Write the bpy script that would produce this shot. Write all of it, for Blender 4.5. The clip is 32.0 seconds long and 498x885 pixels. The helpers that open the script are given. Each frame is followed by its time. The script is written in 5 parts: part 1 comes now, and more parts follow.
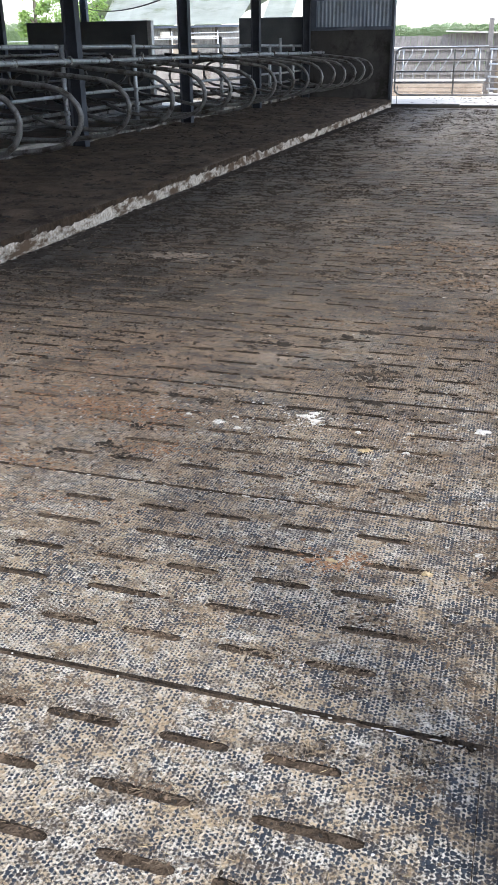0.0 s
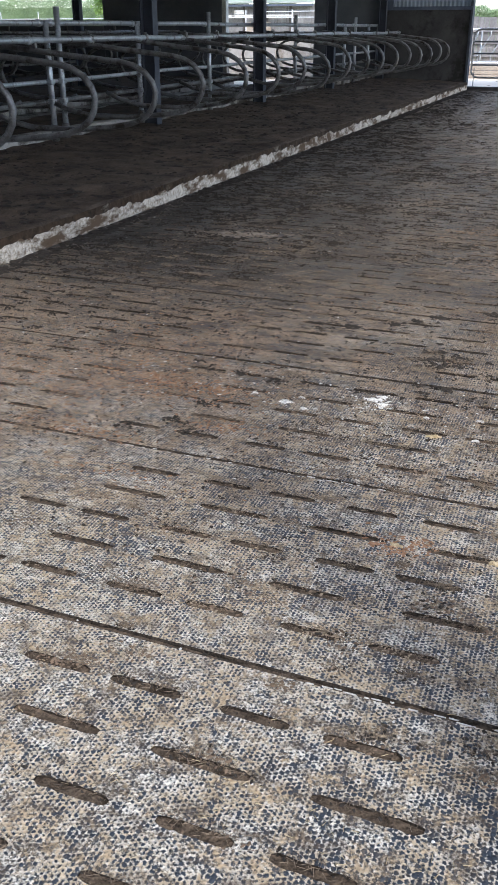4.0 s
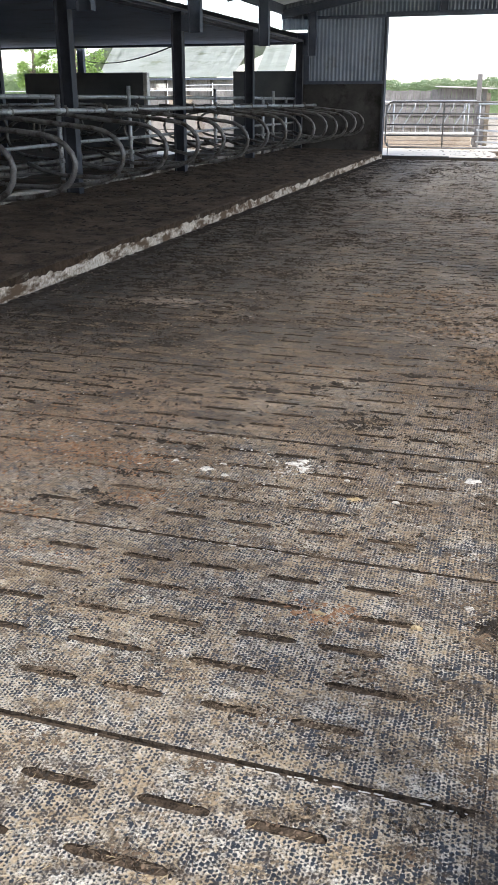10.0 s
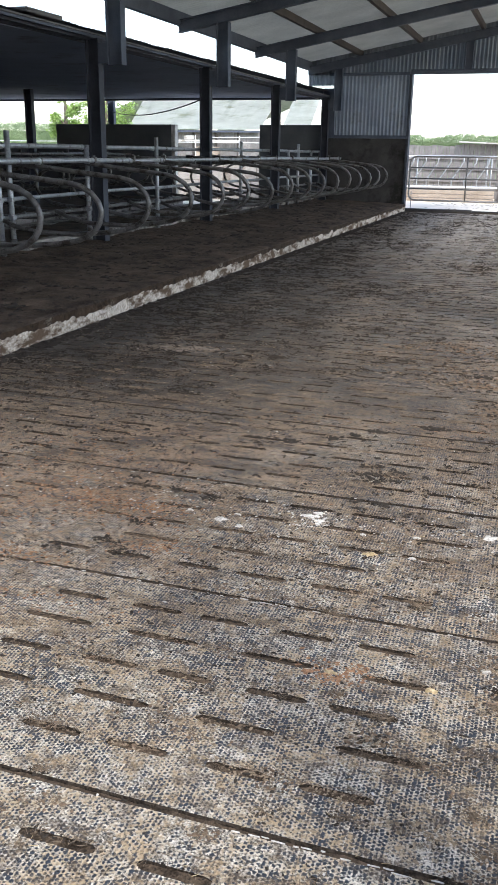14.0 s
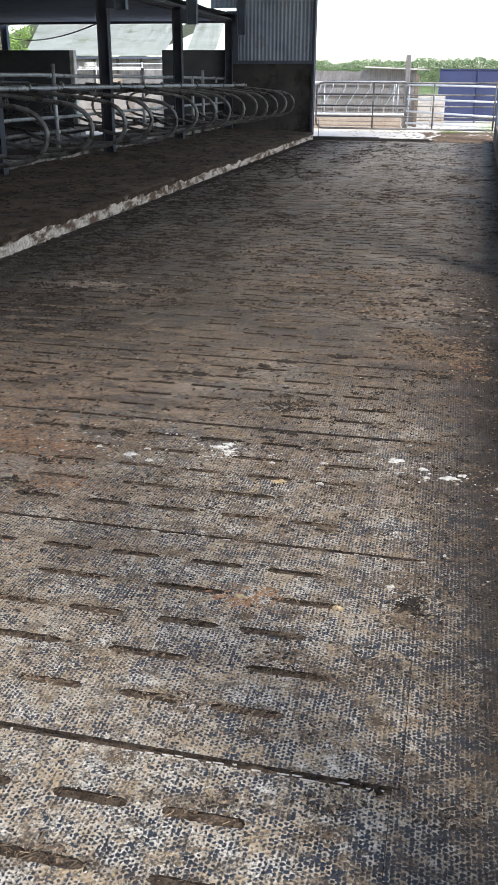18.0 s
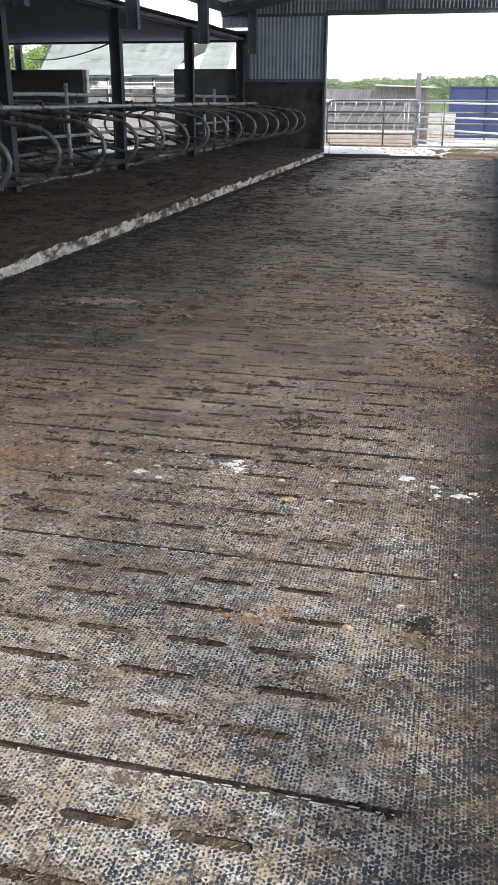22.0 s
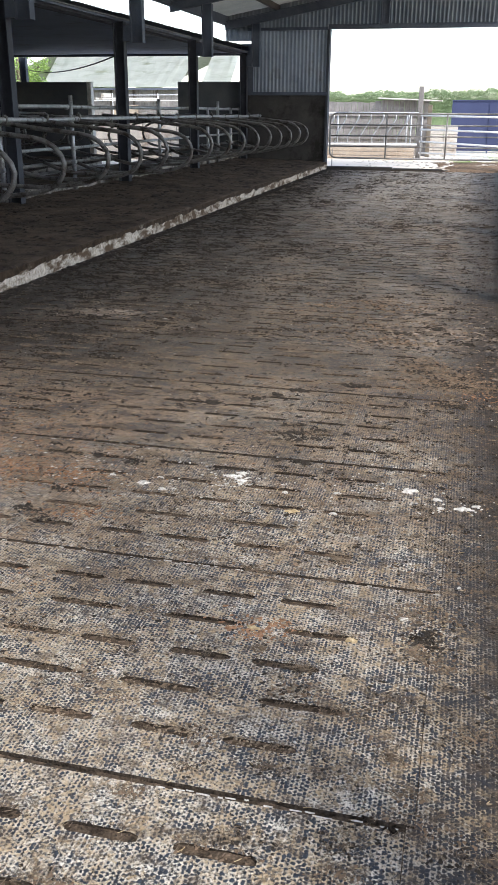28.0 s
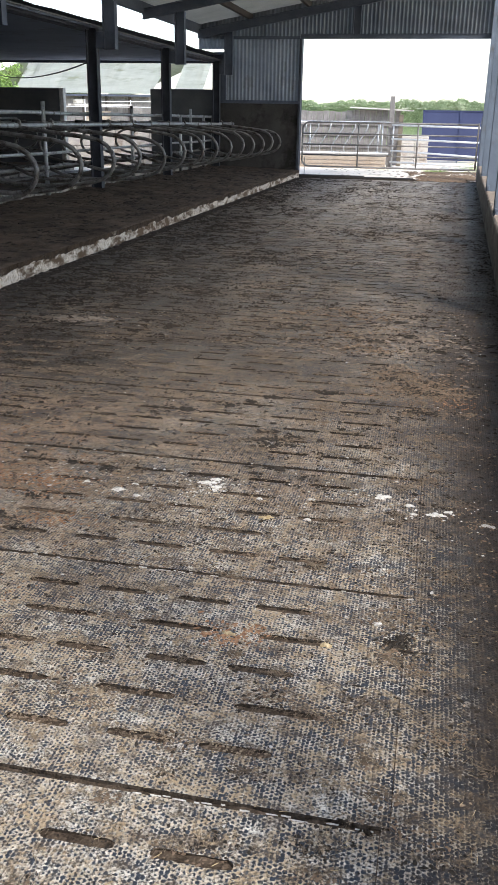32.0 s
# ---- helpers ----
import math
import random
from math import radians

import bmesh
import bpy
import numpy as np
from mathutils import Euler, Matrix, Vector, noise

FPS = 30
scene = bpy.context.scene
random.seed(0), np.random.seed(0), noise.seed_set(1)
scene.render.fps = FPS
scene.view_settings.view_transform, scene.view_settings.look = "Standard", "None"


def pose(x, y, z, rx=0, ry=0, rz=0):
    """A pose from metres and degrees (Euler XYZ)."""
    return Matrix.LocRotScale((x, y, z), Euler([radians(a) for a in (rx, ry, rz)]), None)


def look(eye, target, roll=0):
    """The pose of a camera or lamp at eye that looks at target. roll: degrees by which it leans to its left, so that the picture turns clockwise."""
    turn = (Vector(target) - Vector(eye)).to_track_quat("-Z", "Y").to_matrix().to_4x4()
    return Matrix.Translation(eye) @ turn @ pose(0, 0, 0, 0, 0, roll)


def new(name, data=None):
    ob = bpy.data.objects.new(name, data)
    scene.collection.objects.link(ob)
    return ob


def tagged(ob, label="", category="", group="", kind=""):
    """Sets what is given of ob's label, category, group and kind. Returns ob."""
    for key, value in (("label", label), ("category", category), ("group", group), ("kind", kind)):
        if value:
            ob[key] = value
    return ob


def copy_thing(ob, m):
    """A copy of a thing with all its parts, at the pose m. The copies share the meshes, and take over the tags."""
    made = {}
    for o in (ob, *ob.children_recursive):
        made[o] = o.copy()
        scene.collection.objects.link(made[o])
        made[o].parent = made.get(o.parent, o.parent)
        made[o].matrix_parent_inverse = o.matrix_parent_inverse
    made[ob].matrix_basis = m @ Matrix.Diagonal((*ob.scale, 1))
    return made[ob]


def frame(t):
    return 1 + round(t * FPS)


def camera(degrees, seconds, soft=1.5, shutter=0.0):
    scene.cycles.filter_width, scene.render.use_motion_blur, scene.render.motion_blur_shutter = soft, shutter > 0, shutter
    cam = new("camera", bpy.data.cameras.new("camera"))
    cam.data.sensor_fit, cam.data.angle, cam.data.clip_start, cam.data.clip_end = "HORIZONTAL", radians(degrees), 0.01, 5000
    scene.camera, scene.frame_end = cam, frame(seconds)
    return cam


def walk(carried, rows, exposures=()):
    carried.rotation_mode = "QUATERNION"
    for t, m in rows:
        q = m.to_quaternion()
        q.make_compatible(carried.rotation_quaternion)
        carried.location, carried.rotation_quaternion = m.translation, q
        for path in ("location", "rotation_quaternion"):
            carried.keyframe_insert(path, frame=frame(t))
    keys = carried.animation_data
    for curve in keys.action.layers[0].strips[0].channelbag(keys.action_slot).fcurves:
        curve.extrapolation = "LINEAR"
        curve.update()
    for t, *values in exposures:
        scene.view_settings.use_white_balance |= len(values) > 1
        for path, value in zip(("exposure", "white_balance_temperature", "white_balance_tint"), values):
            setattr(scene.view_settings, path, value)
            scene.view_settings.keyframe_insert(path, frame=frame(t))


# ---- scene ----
# ---- the camera and its walk ----
cam = camera(32.0, 32.0, soft=1.5)
PATH = [
    (0, (-0.036, -0.020, 1.455), (-1.138, 3.451, -0.200), -0.75),
    (0.5, (-0.036, -0.030, 1.459), (-1.054, 3.471, -0.187), -0.59),
    (1, (-0.035, -0.030, 1.457), (-1.063, 3.462, -0.202), -0.74),
    (1.5, (-0.040, -0.033, 1.453), (-1.175, 3.405, -0.248), -0.86),
    (2, (-0.050, -0.036, 1.447), (-1.296, 3.329, -0.320), -0.71),
    (2.5, (-0.063, -0.039, 1.448), (-1.381, 3.305, -0.308), -0.46),
    (4.5, (-0.075, -0.023, 1.435), (-1.407, 3.343, -0.265), 0.03),
    (5, (-0.062, -0.020, 1.437), (-1.145, 3.479, -0.170), 0.26),
    (5.5, (-0.014, -0.005, 1.446), (-0.766, 3.651, 0.008), -0.53),
    (6, (-0.001, 0.002, 1.447), (-0.641, 3.708, 0.085), -0.96),
    (6.5, (0.000, 0.010, 1.447), (-0.655, 3.709, 0.073), -0.97),
    (7, (-0.005, 0.018, 1.445), (-0.764, 3.688, 0.047), -0.91),
    (7.5, (-0.013, 0.011, 1.450), (-0.887, 3.657, 0.059), -1.06),
    (8, (-0.019, 0.016, 1.449), (-1.021, 3.633, 0.065), -1.42),
    (8.5, (-0.031, 0.013, 1.448), (-1.218, 3.587, 0.099), -1.71),
    (9, (-0.035, 0.013, 1.442), (-1.309, 3.570, 0.130), -0.76),
    (9.5, (-0.028, 0.021, 1.444), (-1.156, 3.590, 0.033), 0.41),
    (10, (-0.036, 0.028, 1.449), (-1.122, 3.587, -0.018), -0.05),
    (10.5, (-0.039, 0.047, 1.449), (-1.127, 3.530, -0.190), 0.04),
    (11, (-0.046, 0.058, 1.450), (-1.139, 3.552, -0.162), 1.05),
    (11.5, (-0.058, 0.059, 1.448), (-1.194, 3.545, -0.151), 1.15),
    (12, (-0.047, 0.065, 1.451), (-1.156, 3.598, -0.062), 1.22),
    (12.5, (-0.043, 0.069, 1.455), (-1.126, 3.650, 0.040), 1.77),
    (13, (-0.035, 0.068, 1.456), (-1.103, 3.678, 0.104), 1.24),
    (13.5, (-0.034, 0.066, 1.456), (-1.235, 3.661, 0.177), 0.71),
    (15.5, (-0.019, 0.074, 1.459), (-1.156, 3.697, 0.200), 0.54),
    (16, (-0.013, 0.071, 1.462), (-1.156, 3.685, 0.183), -0.13),
    (16.5, (-0.014, 0.065, 1.457), (-1.124, 3.657, 0.090), -0.01),
    (17, (-0.002, 0.068, 1.446), (-0.963, 3.648, -0.056), 0.22),
    (17.5, (0.014, 0.061, 1.445), (-0.826, 3.660, -0.086), 0.29),
    (18, (0.020, 0.068, 1.442), (-0.791, 3.669, -0.098), 0.33),
    (18.5, (0.022, 0.073, 1.439), (-0.785, 3.668, -0.119), 0.48),
    (19, (0.023, 0.077, 1.441), (-0.789, 3.669, -0.120), 0.27),
    (19.5, (0.028, 0.083, 1.440), (-0.796, 3.677, -0.112), -0.02),
    (20, (0.030, 0.084, 1.444), (-0.826, 3.679, -0.087), -0.23),
    (20.5, (0.026, 0.087, 1.441), (-0.855, 3.681, -0.077), -0.29),
    (21, (0.027, 0.082, 1.444), (-0.851, 3.684, -0.059), -0.22),
    (21.5, (0.022, 0.080, 1.446), (-0.842, 3.692, -0.040), -0.01),
    (22, (0.021, 0.079, 1.445), (-0.844, 3.696, -0.029), 0.15),
    (22.5, (0.019, 0.078, 1.447), (-0.828, 3.699, -0.025), 0.30),
    (23, (0.022, 0.081, 1.445), (-0.770, 3.715, -0.027), 0.25),
    (23.5, (0.028, 0.075, 1.450), (-0.747, 3.722, -0.001), -0.15),
    (24, (0.040, 0.081, 1.452), (-0.659, 3.751, 0.023), -0.24),
    (24.5, (0.039, 0.076, 1.451), (-0.664, 3.751, 0.036), -0.18),
    (26.5, (0.027, 0.079, 1.452), (-0.766, 3.727, 0.016), 0.17),
    (27, (0.027, 0.078, 1.452), (-0.787, 3.723, 0.018), 0.29),
    (27.5, (0.022, 0.075, 1.453), (-0.827, 3.713, 0.021), 0.40),
    (28, (0.015, 0.072, 1.453), (-0.862, 3.704, 0.025), 0.34),
    (28.5, (0.016, 0.069, 1.451), (-0.867, 3.703, 0.031), 0.28),
    (29, (0.015, 0.062, 1.453), (-0.886, 3.693, 0.038), 0.45),
    (29.5, (0.009, 0.057, 1.455), (-0.879, 3.697, 0.054), 0.94),
    (30, (0.013, 0.052, 1.459), (-0.797, 3.718, 0.080), 1.01),
    (30.5, (0.017, 0.053, 1.459), (-0.697, 3.745, 0.095), 0.81),
    (31, (0.019, 0.056, 1.461), (-0.645, 3.755, 0.090), 0.79),
    (31.5, (0.018, 0.055, 1.459), (-0.679, 3.738, 0.064), 0.78),
    (32, (0.011, 0.054, 1.459), (-0.746, 3.725, 0.061), 0.98),
]
# the clip's own slow changes of exposure, in stops
EXPOSURE = [(0, 0.15, 6150), (1, 0.05, 6150), (2, -0.1, 6150), (5, 0.0, 5950), (7, -0.02, 6420), (9, 0.02, 6450), (11, 0.02, 6480), (12, -0.04, 6260), (13, 0.09, 6260), (16, 0.12, 6350), (17, 0.0, 6350), (18, -0.06, 6350), (20, -0.1, 6350), (22, 0.0, 6350), (24, -0.05, 6350), (28, 0.03, 6480), (32, -0.02, 6480)]
walk(cam, [(t, look(eye, target, roll)) for t, eye, target, roll in PATH], exposures=[(t, 1.58 + e, k, 10) for t, e, k in EXPOSURE])

# ---- world and sun ----
SUN_UP, SUN_ROUND = radians(42), radians(140)
world = bpy.data.worlds.new("world")
scene.world = world
world.use_nodes = True
wn = world.node_tree.nodes
sky = wn.new("ShaderNodeTexSky")
sky.sky_type = "NISHITA"
sky.sun_disc = False
sky.sun_elevation, sky.sun_rotation = SUN_UP, SUN_ROUND
sky.air_density, sky.dust_density, sky.ozone_density = 1.0, 1.2, 1.0
wn["Background"].inputs["Strength"].default_value = 0.15
cloud = wn.new("ShaderNodeHueSaturation")
cloud.inputs["Saturation"].default_value = 0.82
world.node_tree.links.new(sky.outputs[0], cloud.inputs["Color"])
world.node_tree.links.new(cloud.outputs[0], wn["Background"].inputs["Color"])
sun = new("sun", bpy.data.lights.new("sun", "SUN"))
sun.data.energy, sun.data.angle, sun.data.color = 1.3, radians(13), (1.0, 0.97, 0.92)
sun.matrix_world = look((math.sin(SUN_ROUND) * 30, math.cos(SUN_ROUND) * 30, math.tan(SUN_UP) * 30), (0, 0, 0))


# ---- materials ----
def surface(name, low, high, scale=3.0, rough=0.8, metal=0.0, bump=0.3, fine=60.0, spot=None, spot_at=0.62, spot_scale=1.5, relief=0.004, gloss=0.5, stretch=None):
    """A surface of two tones, mixed by coarse and fine noise, with stains of a third one and fine relief."""
    m = bpy.data.materials.new(name)
    m.use_nodes = True
    nodes, link = m.node_tree.nodes, m.node_tree.links.new
    shader = nodes["Principled BSDF"]
    geo = nodes.new("ShaderNodeNewGeometry")
    coarse, grain = nodes.new("ShaderNodeTexNoise"), nodes.new("ShaderNodeTexNoise")
    coarse.inputs["Scale"].default_value, coarse.inputs["Detail"].default_value = scale, 6
    coarse.inputs["Roughness"].default_value = 0.65
    grain.inputs["Scale"].default_value, grain.inputs["Detail"].default_value = fine, 4
    link(geo.outputs["Position"], coarse.inputs["Vector"])
    link(geo.outputs["Position"], grain.inputs["Vector"])
    add = nodes.new("ShaderNodeMath")
    add.operation = "MULTIPLY_ADD"
    link(grain.outputs["Fac"], add.inputs[0])
    add.inputs[1].default_value = 0.45
    link(coarse.outputs["Fac"], add.inputs[2])
    ramp = nodes.new("ShaderNodeValToRGB")
    ramp.color_ramp.elements[0].position, ramp.color_ramp.elements[0].color = 0.52, (*low, 1)
    ramp.color_ramp.elements[1].position, ramp.color_ramp.elements[1].color = 0.92, (*high, 1)
    link(add.outputs[0], ramp.inputs["Fac"])
    colour = ramp.outputs["Color"]
    if spot:
        stain = nodes.new("ShaderNodeTexNoise")
        stain.inputs["Scale"].default_value, stain.inputs["Detail"].default_value = spot_scale, 8
        stain.inputs["Roughness"].default_value = 0.7
        if stretch:
            scaled = nodes.new("ShaderNodeVectorMath")
            scaled.operation = "MULTIPLY"
            scaled.inputs[1].default_value = stretch
            link(geo.outputs["Position"], scaled.inputs[0])
            link(scaled.outputs[0], stain.inputs["Vector"])
        else:
            link(geo.outputs["Position"], stain.inputs["Vector"])
        edge = nodes.new("ShaderNodeMapRange")
        edge.inputs["From Min"].default_value, edge.inputs["From Max"].default_value = spot_at - 0.05, spot_at + 0.06
        link(stain.outputs["Fac"], edge.inputs["Value"])
        mix = nodes.new("ShaderNodeMix")
        mix.data_type = "RGBA"
        link(edge.outputs["Result"], mix.inputs["Factor"])
        link(colour, mix.inputs[6])
        mix.inputs[7].default_value = (*spot, 1)
        colour = mix.outputs[2]
    link(colour, shader.inputs["Base Color"])
    shader.inputs["Roughness"].default_value, shader.inputs["Metallic"].default_value = rough, metal
    shader.inputs["Specular IOR Level"].default_value = gloss
    b = nodes.new("ShaderNodeBump")
    b.inputs["Strength"].default_value, b.inputs["Distance"].default_value = bump, relief
    link(add.outputs[0], b.inputs["Height"])
    link(b.outputs["Normal"], shader.inputs["Normal"])
    return m


def studded_rubber():
    """Blue-black studs with pale dust trodden in between, under a coat of brown muck that thickens along the passage.
    Shade of the roof and the low wall, and sheen by the gateway, are put into the colour.
    """
    m = bpy.data.materials.new("studded_rubber_mat")
    m.use_nodes = True
    nodes, link = m.node_tree.nodes, m.node_tree.links.new
    shader = nodes["Principled BSDF"]
    geo = nodes.new("ShaderNodeNewGeometry")

    def noise_at(scale, detail=6, rough=0.6, stretch=None):
        n = nodes.new("ShaderNodeTexNoise")
        n.inputs["Scale"].default_value, n.inputs["Detail"].default_value, n.inputs["Roughness"].default_value = scale, detail, rough
        if stretch:
            k = nodes.new("ShaderNodeVectorMath")
            k.operation = "MULTIPLY"
            k.inputs[1].default_value = stretch
            link(geo.outputs["Position"], k.inputs[0])
            link(k.outputs[0], n.inputs["Vector"])
        else:
            link(geo.outputs["Position"], n.inputs["Vector"])
        return n.outputs["Fac"]

    def spread(value, low, high, to_low=0.0, to_high=1.0):
        r = nodes.new("ShaderNodeMapRange")
        r.inputs["From Min"].default_value, r.inputs["From Max"].default_value = low, high
        r.inputs["To Min"].default_value, r.inputs["To Max"].default_value = to_low, to_high
        link(value, r.inputs["Value"])
        return r.outputs["Result"]

    def maths(kind, a, b):
        n = nodes.new("ShaderNodeMath")
        n.operation = kind
        for k, v in enumerate((a, b)):
            if isinstance(v, (int, float)):
                n.inputs[k].default_value = v
            else:
                link(v, n.inputs[k])
        return n.outputs[0]

    def blend(fac, a, b):
        n = nodes.new("ShaderNodeMix")
        n.data_type = "RGBA"
        link(fac, n.inputs["Factor"])
        for k, v in ((6, a), (7, b)):
            if isinstance(v, tuple):
                n.inputs[k].default_value = (*v, 1)
            else:
                link(v, n.inputs[k])
        return n.outputs[2]

    place = nodes.new("ShaderNodeSeparateXYZ")
    link(geo.outputs["Position"], place.inputs[0])
    px, py = place.outputs["X"], place.outputs["Y"]
    ragged = noise_at(95, 4, 0.7)
    speck = noise_at(230, 3, 0.7)
    # studs in columns along the passage, every other column half a step on
    u = maths("DIVIDE", maths("ADD", px, maths("MULTIPLY", noise_at(55, 3), 0.007)), 0.0113)
    column = maths("FLOOR", u, 0)
    v = maths("ADD", maths("DIVIDE", maths("ADD", py, maths("MULTIPLY", noise_at(62, 3), 0.007)), 0.0120), maths("MULTIPLY", maths("FLOORED_MODULO", column, 2.0), 0.5))
    fu, fv = (maths("SUBTRACT", maths("FRACT", k, 0), 0.5) for k in (u, v))
    ring = maths("SQRT", maths("ADD", maths("MULTIPLY", fu, fu), maths("MULTIPLY", fv, fv)), 0)
    pair = nodes.new("ShaderNodeCombineXYZ")
    link(column, pair.inputs[0])
    link(maths("FLOOR", v, 0), pair.inputs[1])
    chance = nodes.new("ShaderNodeTexWhiteNoise")
    chance.noise_dimensions = "2D"
    link(pair.outputs[0], chance.inputs["Vector"])
    edge = maths("ADD", ring, maths("MULTIPLY", maths("SUBTRACT", ragged, 0.5), 1.25))
    # how far the dust has crept over the studs: clean, dusty and buried patches
    dust = maths("ADD", maths("MULTIPLY", noise_at(4.2, 6, 0.62), 0.3), maths("ADD", maths("MULTIPLY", noise_at(19, 6, 0.7), 0.35), maths("MULTIPLY", noise_at(50, 4, 0.65), 0.35)))
    limit = maths("ADD", spread(dust, 0.42, 0.58, 0.60, 0.18), maths("MULTIPLY", maths("SUBTRACT", chance.outputs["Value"], 0.5), 0.30))
    # thinner dust towards the low wall also puts its shade into the colour
    limit = maths("ADD", limit, maths("ADD", spread(px, -0.10, 0.35, -0.03, 0.24), maths("MULTIPLY", spread(px, -0.7, -0.2, 1.0, 0.0), spread(py, 1.5, 2.3, -0.08, 0.0))))
    bare = spread(maths("SUBTRACT", edge, limit), -0.10, 0.10)
    rubber = blend(chance.outputs["Value"], RUBBER_DARK, RUBBER_PALE)
    dusty = blend(spread(maths("ADD", maths("MULTIPLY", noise_at(34, 6, 0.78), 0.5), maths("MULTIPLY", noise_at(190, 3, 0.7), 0.6)), 0.48, 0.61), DUST_LOW, DUST_HIGH)
    tanned = maths("MULTIPLY", spread(noise_at(7.0, 7, 0.7), 0.42, 0.57, 0.05, 0.9), spread(ragged, 0.43, 0.55, 0.1, 1.0))
    dusty = blend(tanned, dusty, DUST_TAN)
    colour = blend(bare, rubber, dusty)
    ochre = maths("MULTIPLY", spread(noise_at(12, 8, 0.75), 0.51, 0.61, 0.0, 0.9), spread(ragged, 0.42, 0.55, 0.15, 1.0))
    colour = blend(ochre, colour, OCHRE)
    brown = maths("MULTIPLY", spread(noise_at(13, 8, 0.72, (0.8, 1.2, 1.0)), 0.51, 0.61, 0.0, 0.85), spread(speck, 0.35, 0.6, 0.4, 1.0))
    colour = blend(brown, colour, TRODDEN)
    along = maths("ADD", maths("ADD", spread(py, 1.5, 3.6, -0.16, 0.17), spread(py, 4.5, 4.9, 0.0, 0.15)), maths("ADD", spread(px, -2.3, -0.5, 0.10, -0.03), spread(px, 0.18, 0.42, 0.0, 0.40)))
    cover = maths("ADD", maths("ADD", noise_at(1.5, 8, 0.66), maths("MULTIPLY", noise_at(26, 4, 0.65), 0.30)), along)
    grit = noise_at(60, 5, 0.75, (0.7, 0.45, 1.0))
    muck = blend(spread(maths("ADD", maths("MULTIPLY", noise_at(14, 7, 0.75), 0.5), maths("MULTIPLY", grit, 0.6)), 0.48, 0.62), MUCK_LOW, MUCK_HIGH)
    warm = spread(noise_at(2.2, 7, 0.7, (0.6, 1.3, 1.0)), 0.42, 0.56, 0.0, 0.8)
    muck = blend(maths("MULTIPLY", warm, spread(py, 6.0, 9.0, 1.0, 0.15)), muck, MUCK_WARM)
    red = maths("MULTIPLY", maths("MULTIPLY", spread(noise_at(3.4, 8, 0.7), 0.40, 0.56, 0.0, 0.85), spread(py, 2.2, 2.8)), maths("MULTIPLY", spread(py, 3.9, 4.8, 1.0, 0.25), spread(px, -1.8, -0.9, 1.0, 0.35)))
    muck = blend(red, muck, MUCK_RED)
    pale = maths("ADD", spread(noise_at(0.9, 9, 0.72, (1.0, 0.55, 1.0)), 0.50, 0.62, 0.0, 0.7), spread(noise_at(5, 8, 0.75, (0.5, 1.6, 1.0)), 0.56, 0.64, 0.0, 0.5))
    muck = blend(pale, muck, MUCK_PALE)
    muck = blend(maths("MULTIPLY", bare, spread(maths("ADD", maths("MULTIPLY", speck, 0.5), maths("MULTIPLY", grit, 0.5)), 0.42, 0.54, 0.1, 0.85)), muck, STUD_TAN)
    muck = blend(maths("MULTIPLY", maths("SUBTRACT", 1.0, bare), spread(py, 4.6, 7.0, 0.72, 0.0)), muck, STUD_TOP)
    # roof shade over the left floor, painted in together with dark muck
    shaded_muck = maths("MULTIPLY", maths("MULTIPLY", spread(px, -2.2, 0.2, 1.0, 0.4), spread(py, 11.0, 19.0, 1.0, 0.35)), maths("MULTIPLY", spread(py, 4.2, 5.2), spread(noise_at(1.6, 7, 0.65), 0.25, 0.52, 0.0, 0.92)))
    muck = blend(shaded_muck, muck, MUCK_AND_SHADE)
    streak = maths("MULTIPLY", spread(noise_at(6.0, 9, 0.75, (0.45, 1.5, 1.0)), 0.47, 0.57, 0.0, 0.9), spread(noise_at(0.7, 5, 0.6), 0.30, 0.52))
    muck = blend(streak, muck, MUCK_AND_SHADE)
    # sheen of the gateway's light on the far floor, painted as paler muck
    dry = maths("MULTIPLY", spread(py, 11.5, 19.0, 0.0, 0.95), maths("MULTIPLY", spread(noise_at(2.6, 8, 0.72, (0.6, 1.2, 1.0)), 0.38, 0.54), spread(px, -3.4, -1.5)))
    muck = blend(dry, muck, MUCK_SHEEN)
    grip = maths("MAXIMUM", spread(bare, 0.0, 1.0, 0.45, 1.0), spread(cover, 0.80, 1.1))
    colour = blend(maths("MULTIPLY", spread(cover, 0.60, 0.86, 0.0, 0.95), grip), colour, muck)
    # the low wall's shade, painted along its foot together with trodden muck
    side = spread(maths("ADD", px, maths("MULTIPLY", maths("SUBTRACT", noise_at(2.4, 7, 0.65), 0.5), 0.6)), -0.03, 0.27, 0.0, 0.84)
    colour = blend(side, colour, blend(spread(grit, 0.44, 0.66), MUCK_AND_SHADE, WALL_SHADE_MUCK))
    link(colour, shader.inputs["Base Color"])
    link(spread(py, 5.5, 8.5, 0.28, 0.43), shader.inputs["Specular IOR Level"])
    link(spread(noise_at(3.0, 6), 0.3, 0.7, 0.46, 0.80), shader.inputs["Roughness"])
    b = nodes.new("ShaderNodeBump")
    b.inputs["Strength"].default_value, b.inputs["Distance"].default_value = 0.9, 0.009
    height = maths("ADD", maths("MULTIPLY", maths("SUBTRACT", 1.0, spread(edge, 0.2, 0.5)), 0.35), noise_at(45, 6, 0.7))
    link(height, b.inputs["Height"])
    link(b.outputs["Normal"], shader.inputs["Normal"])
    return m


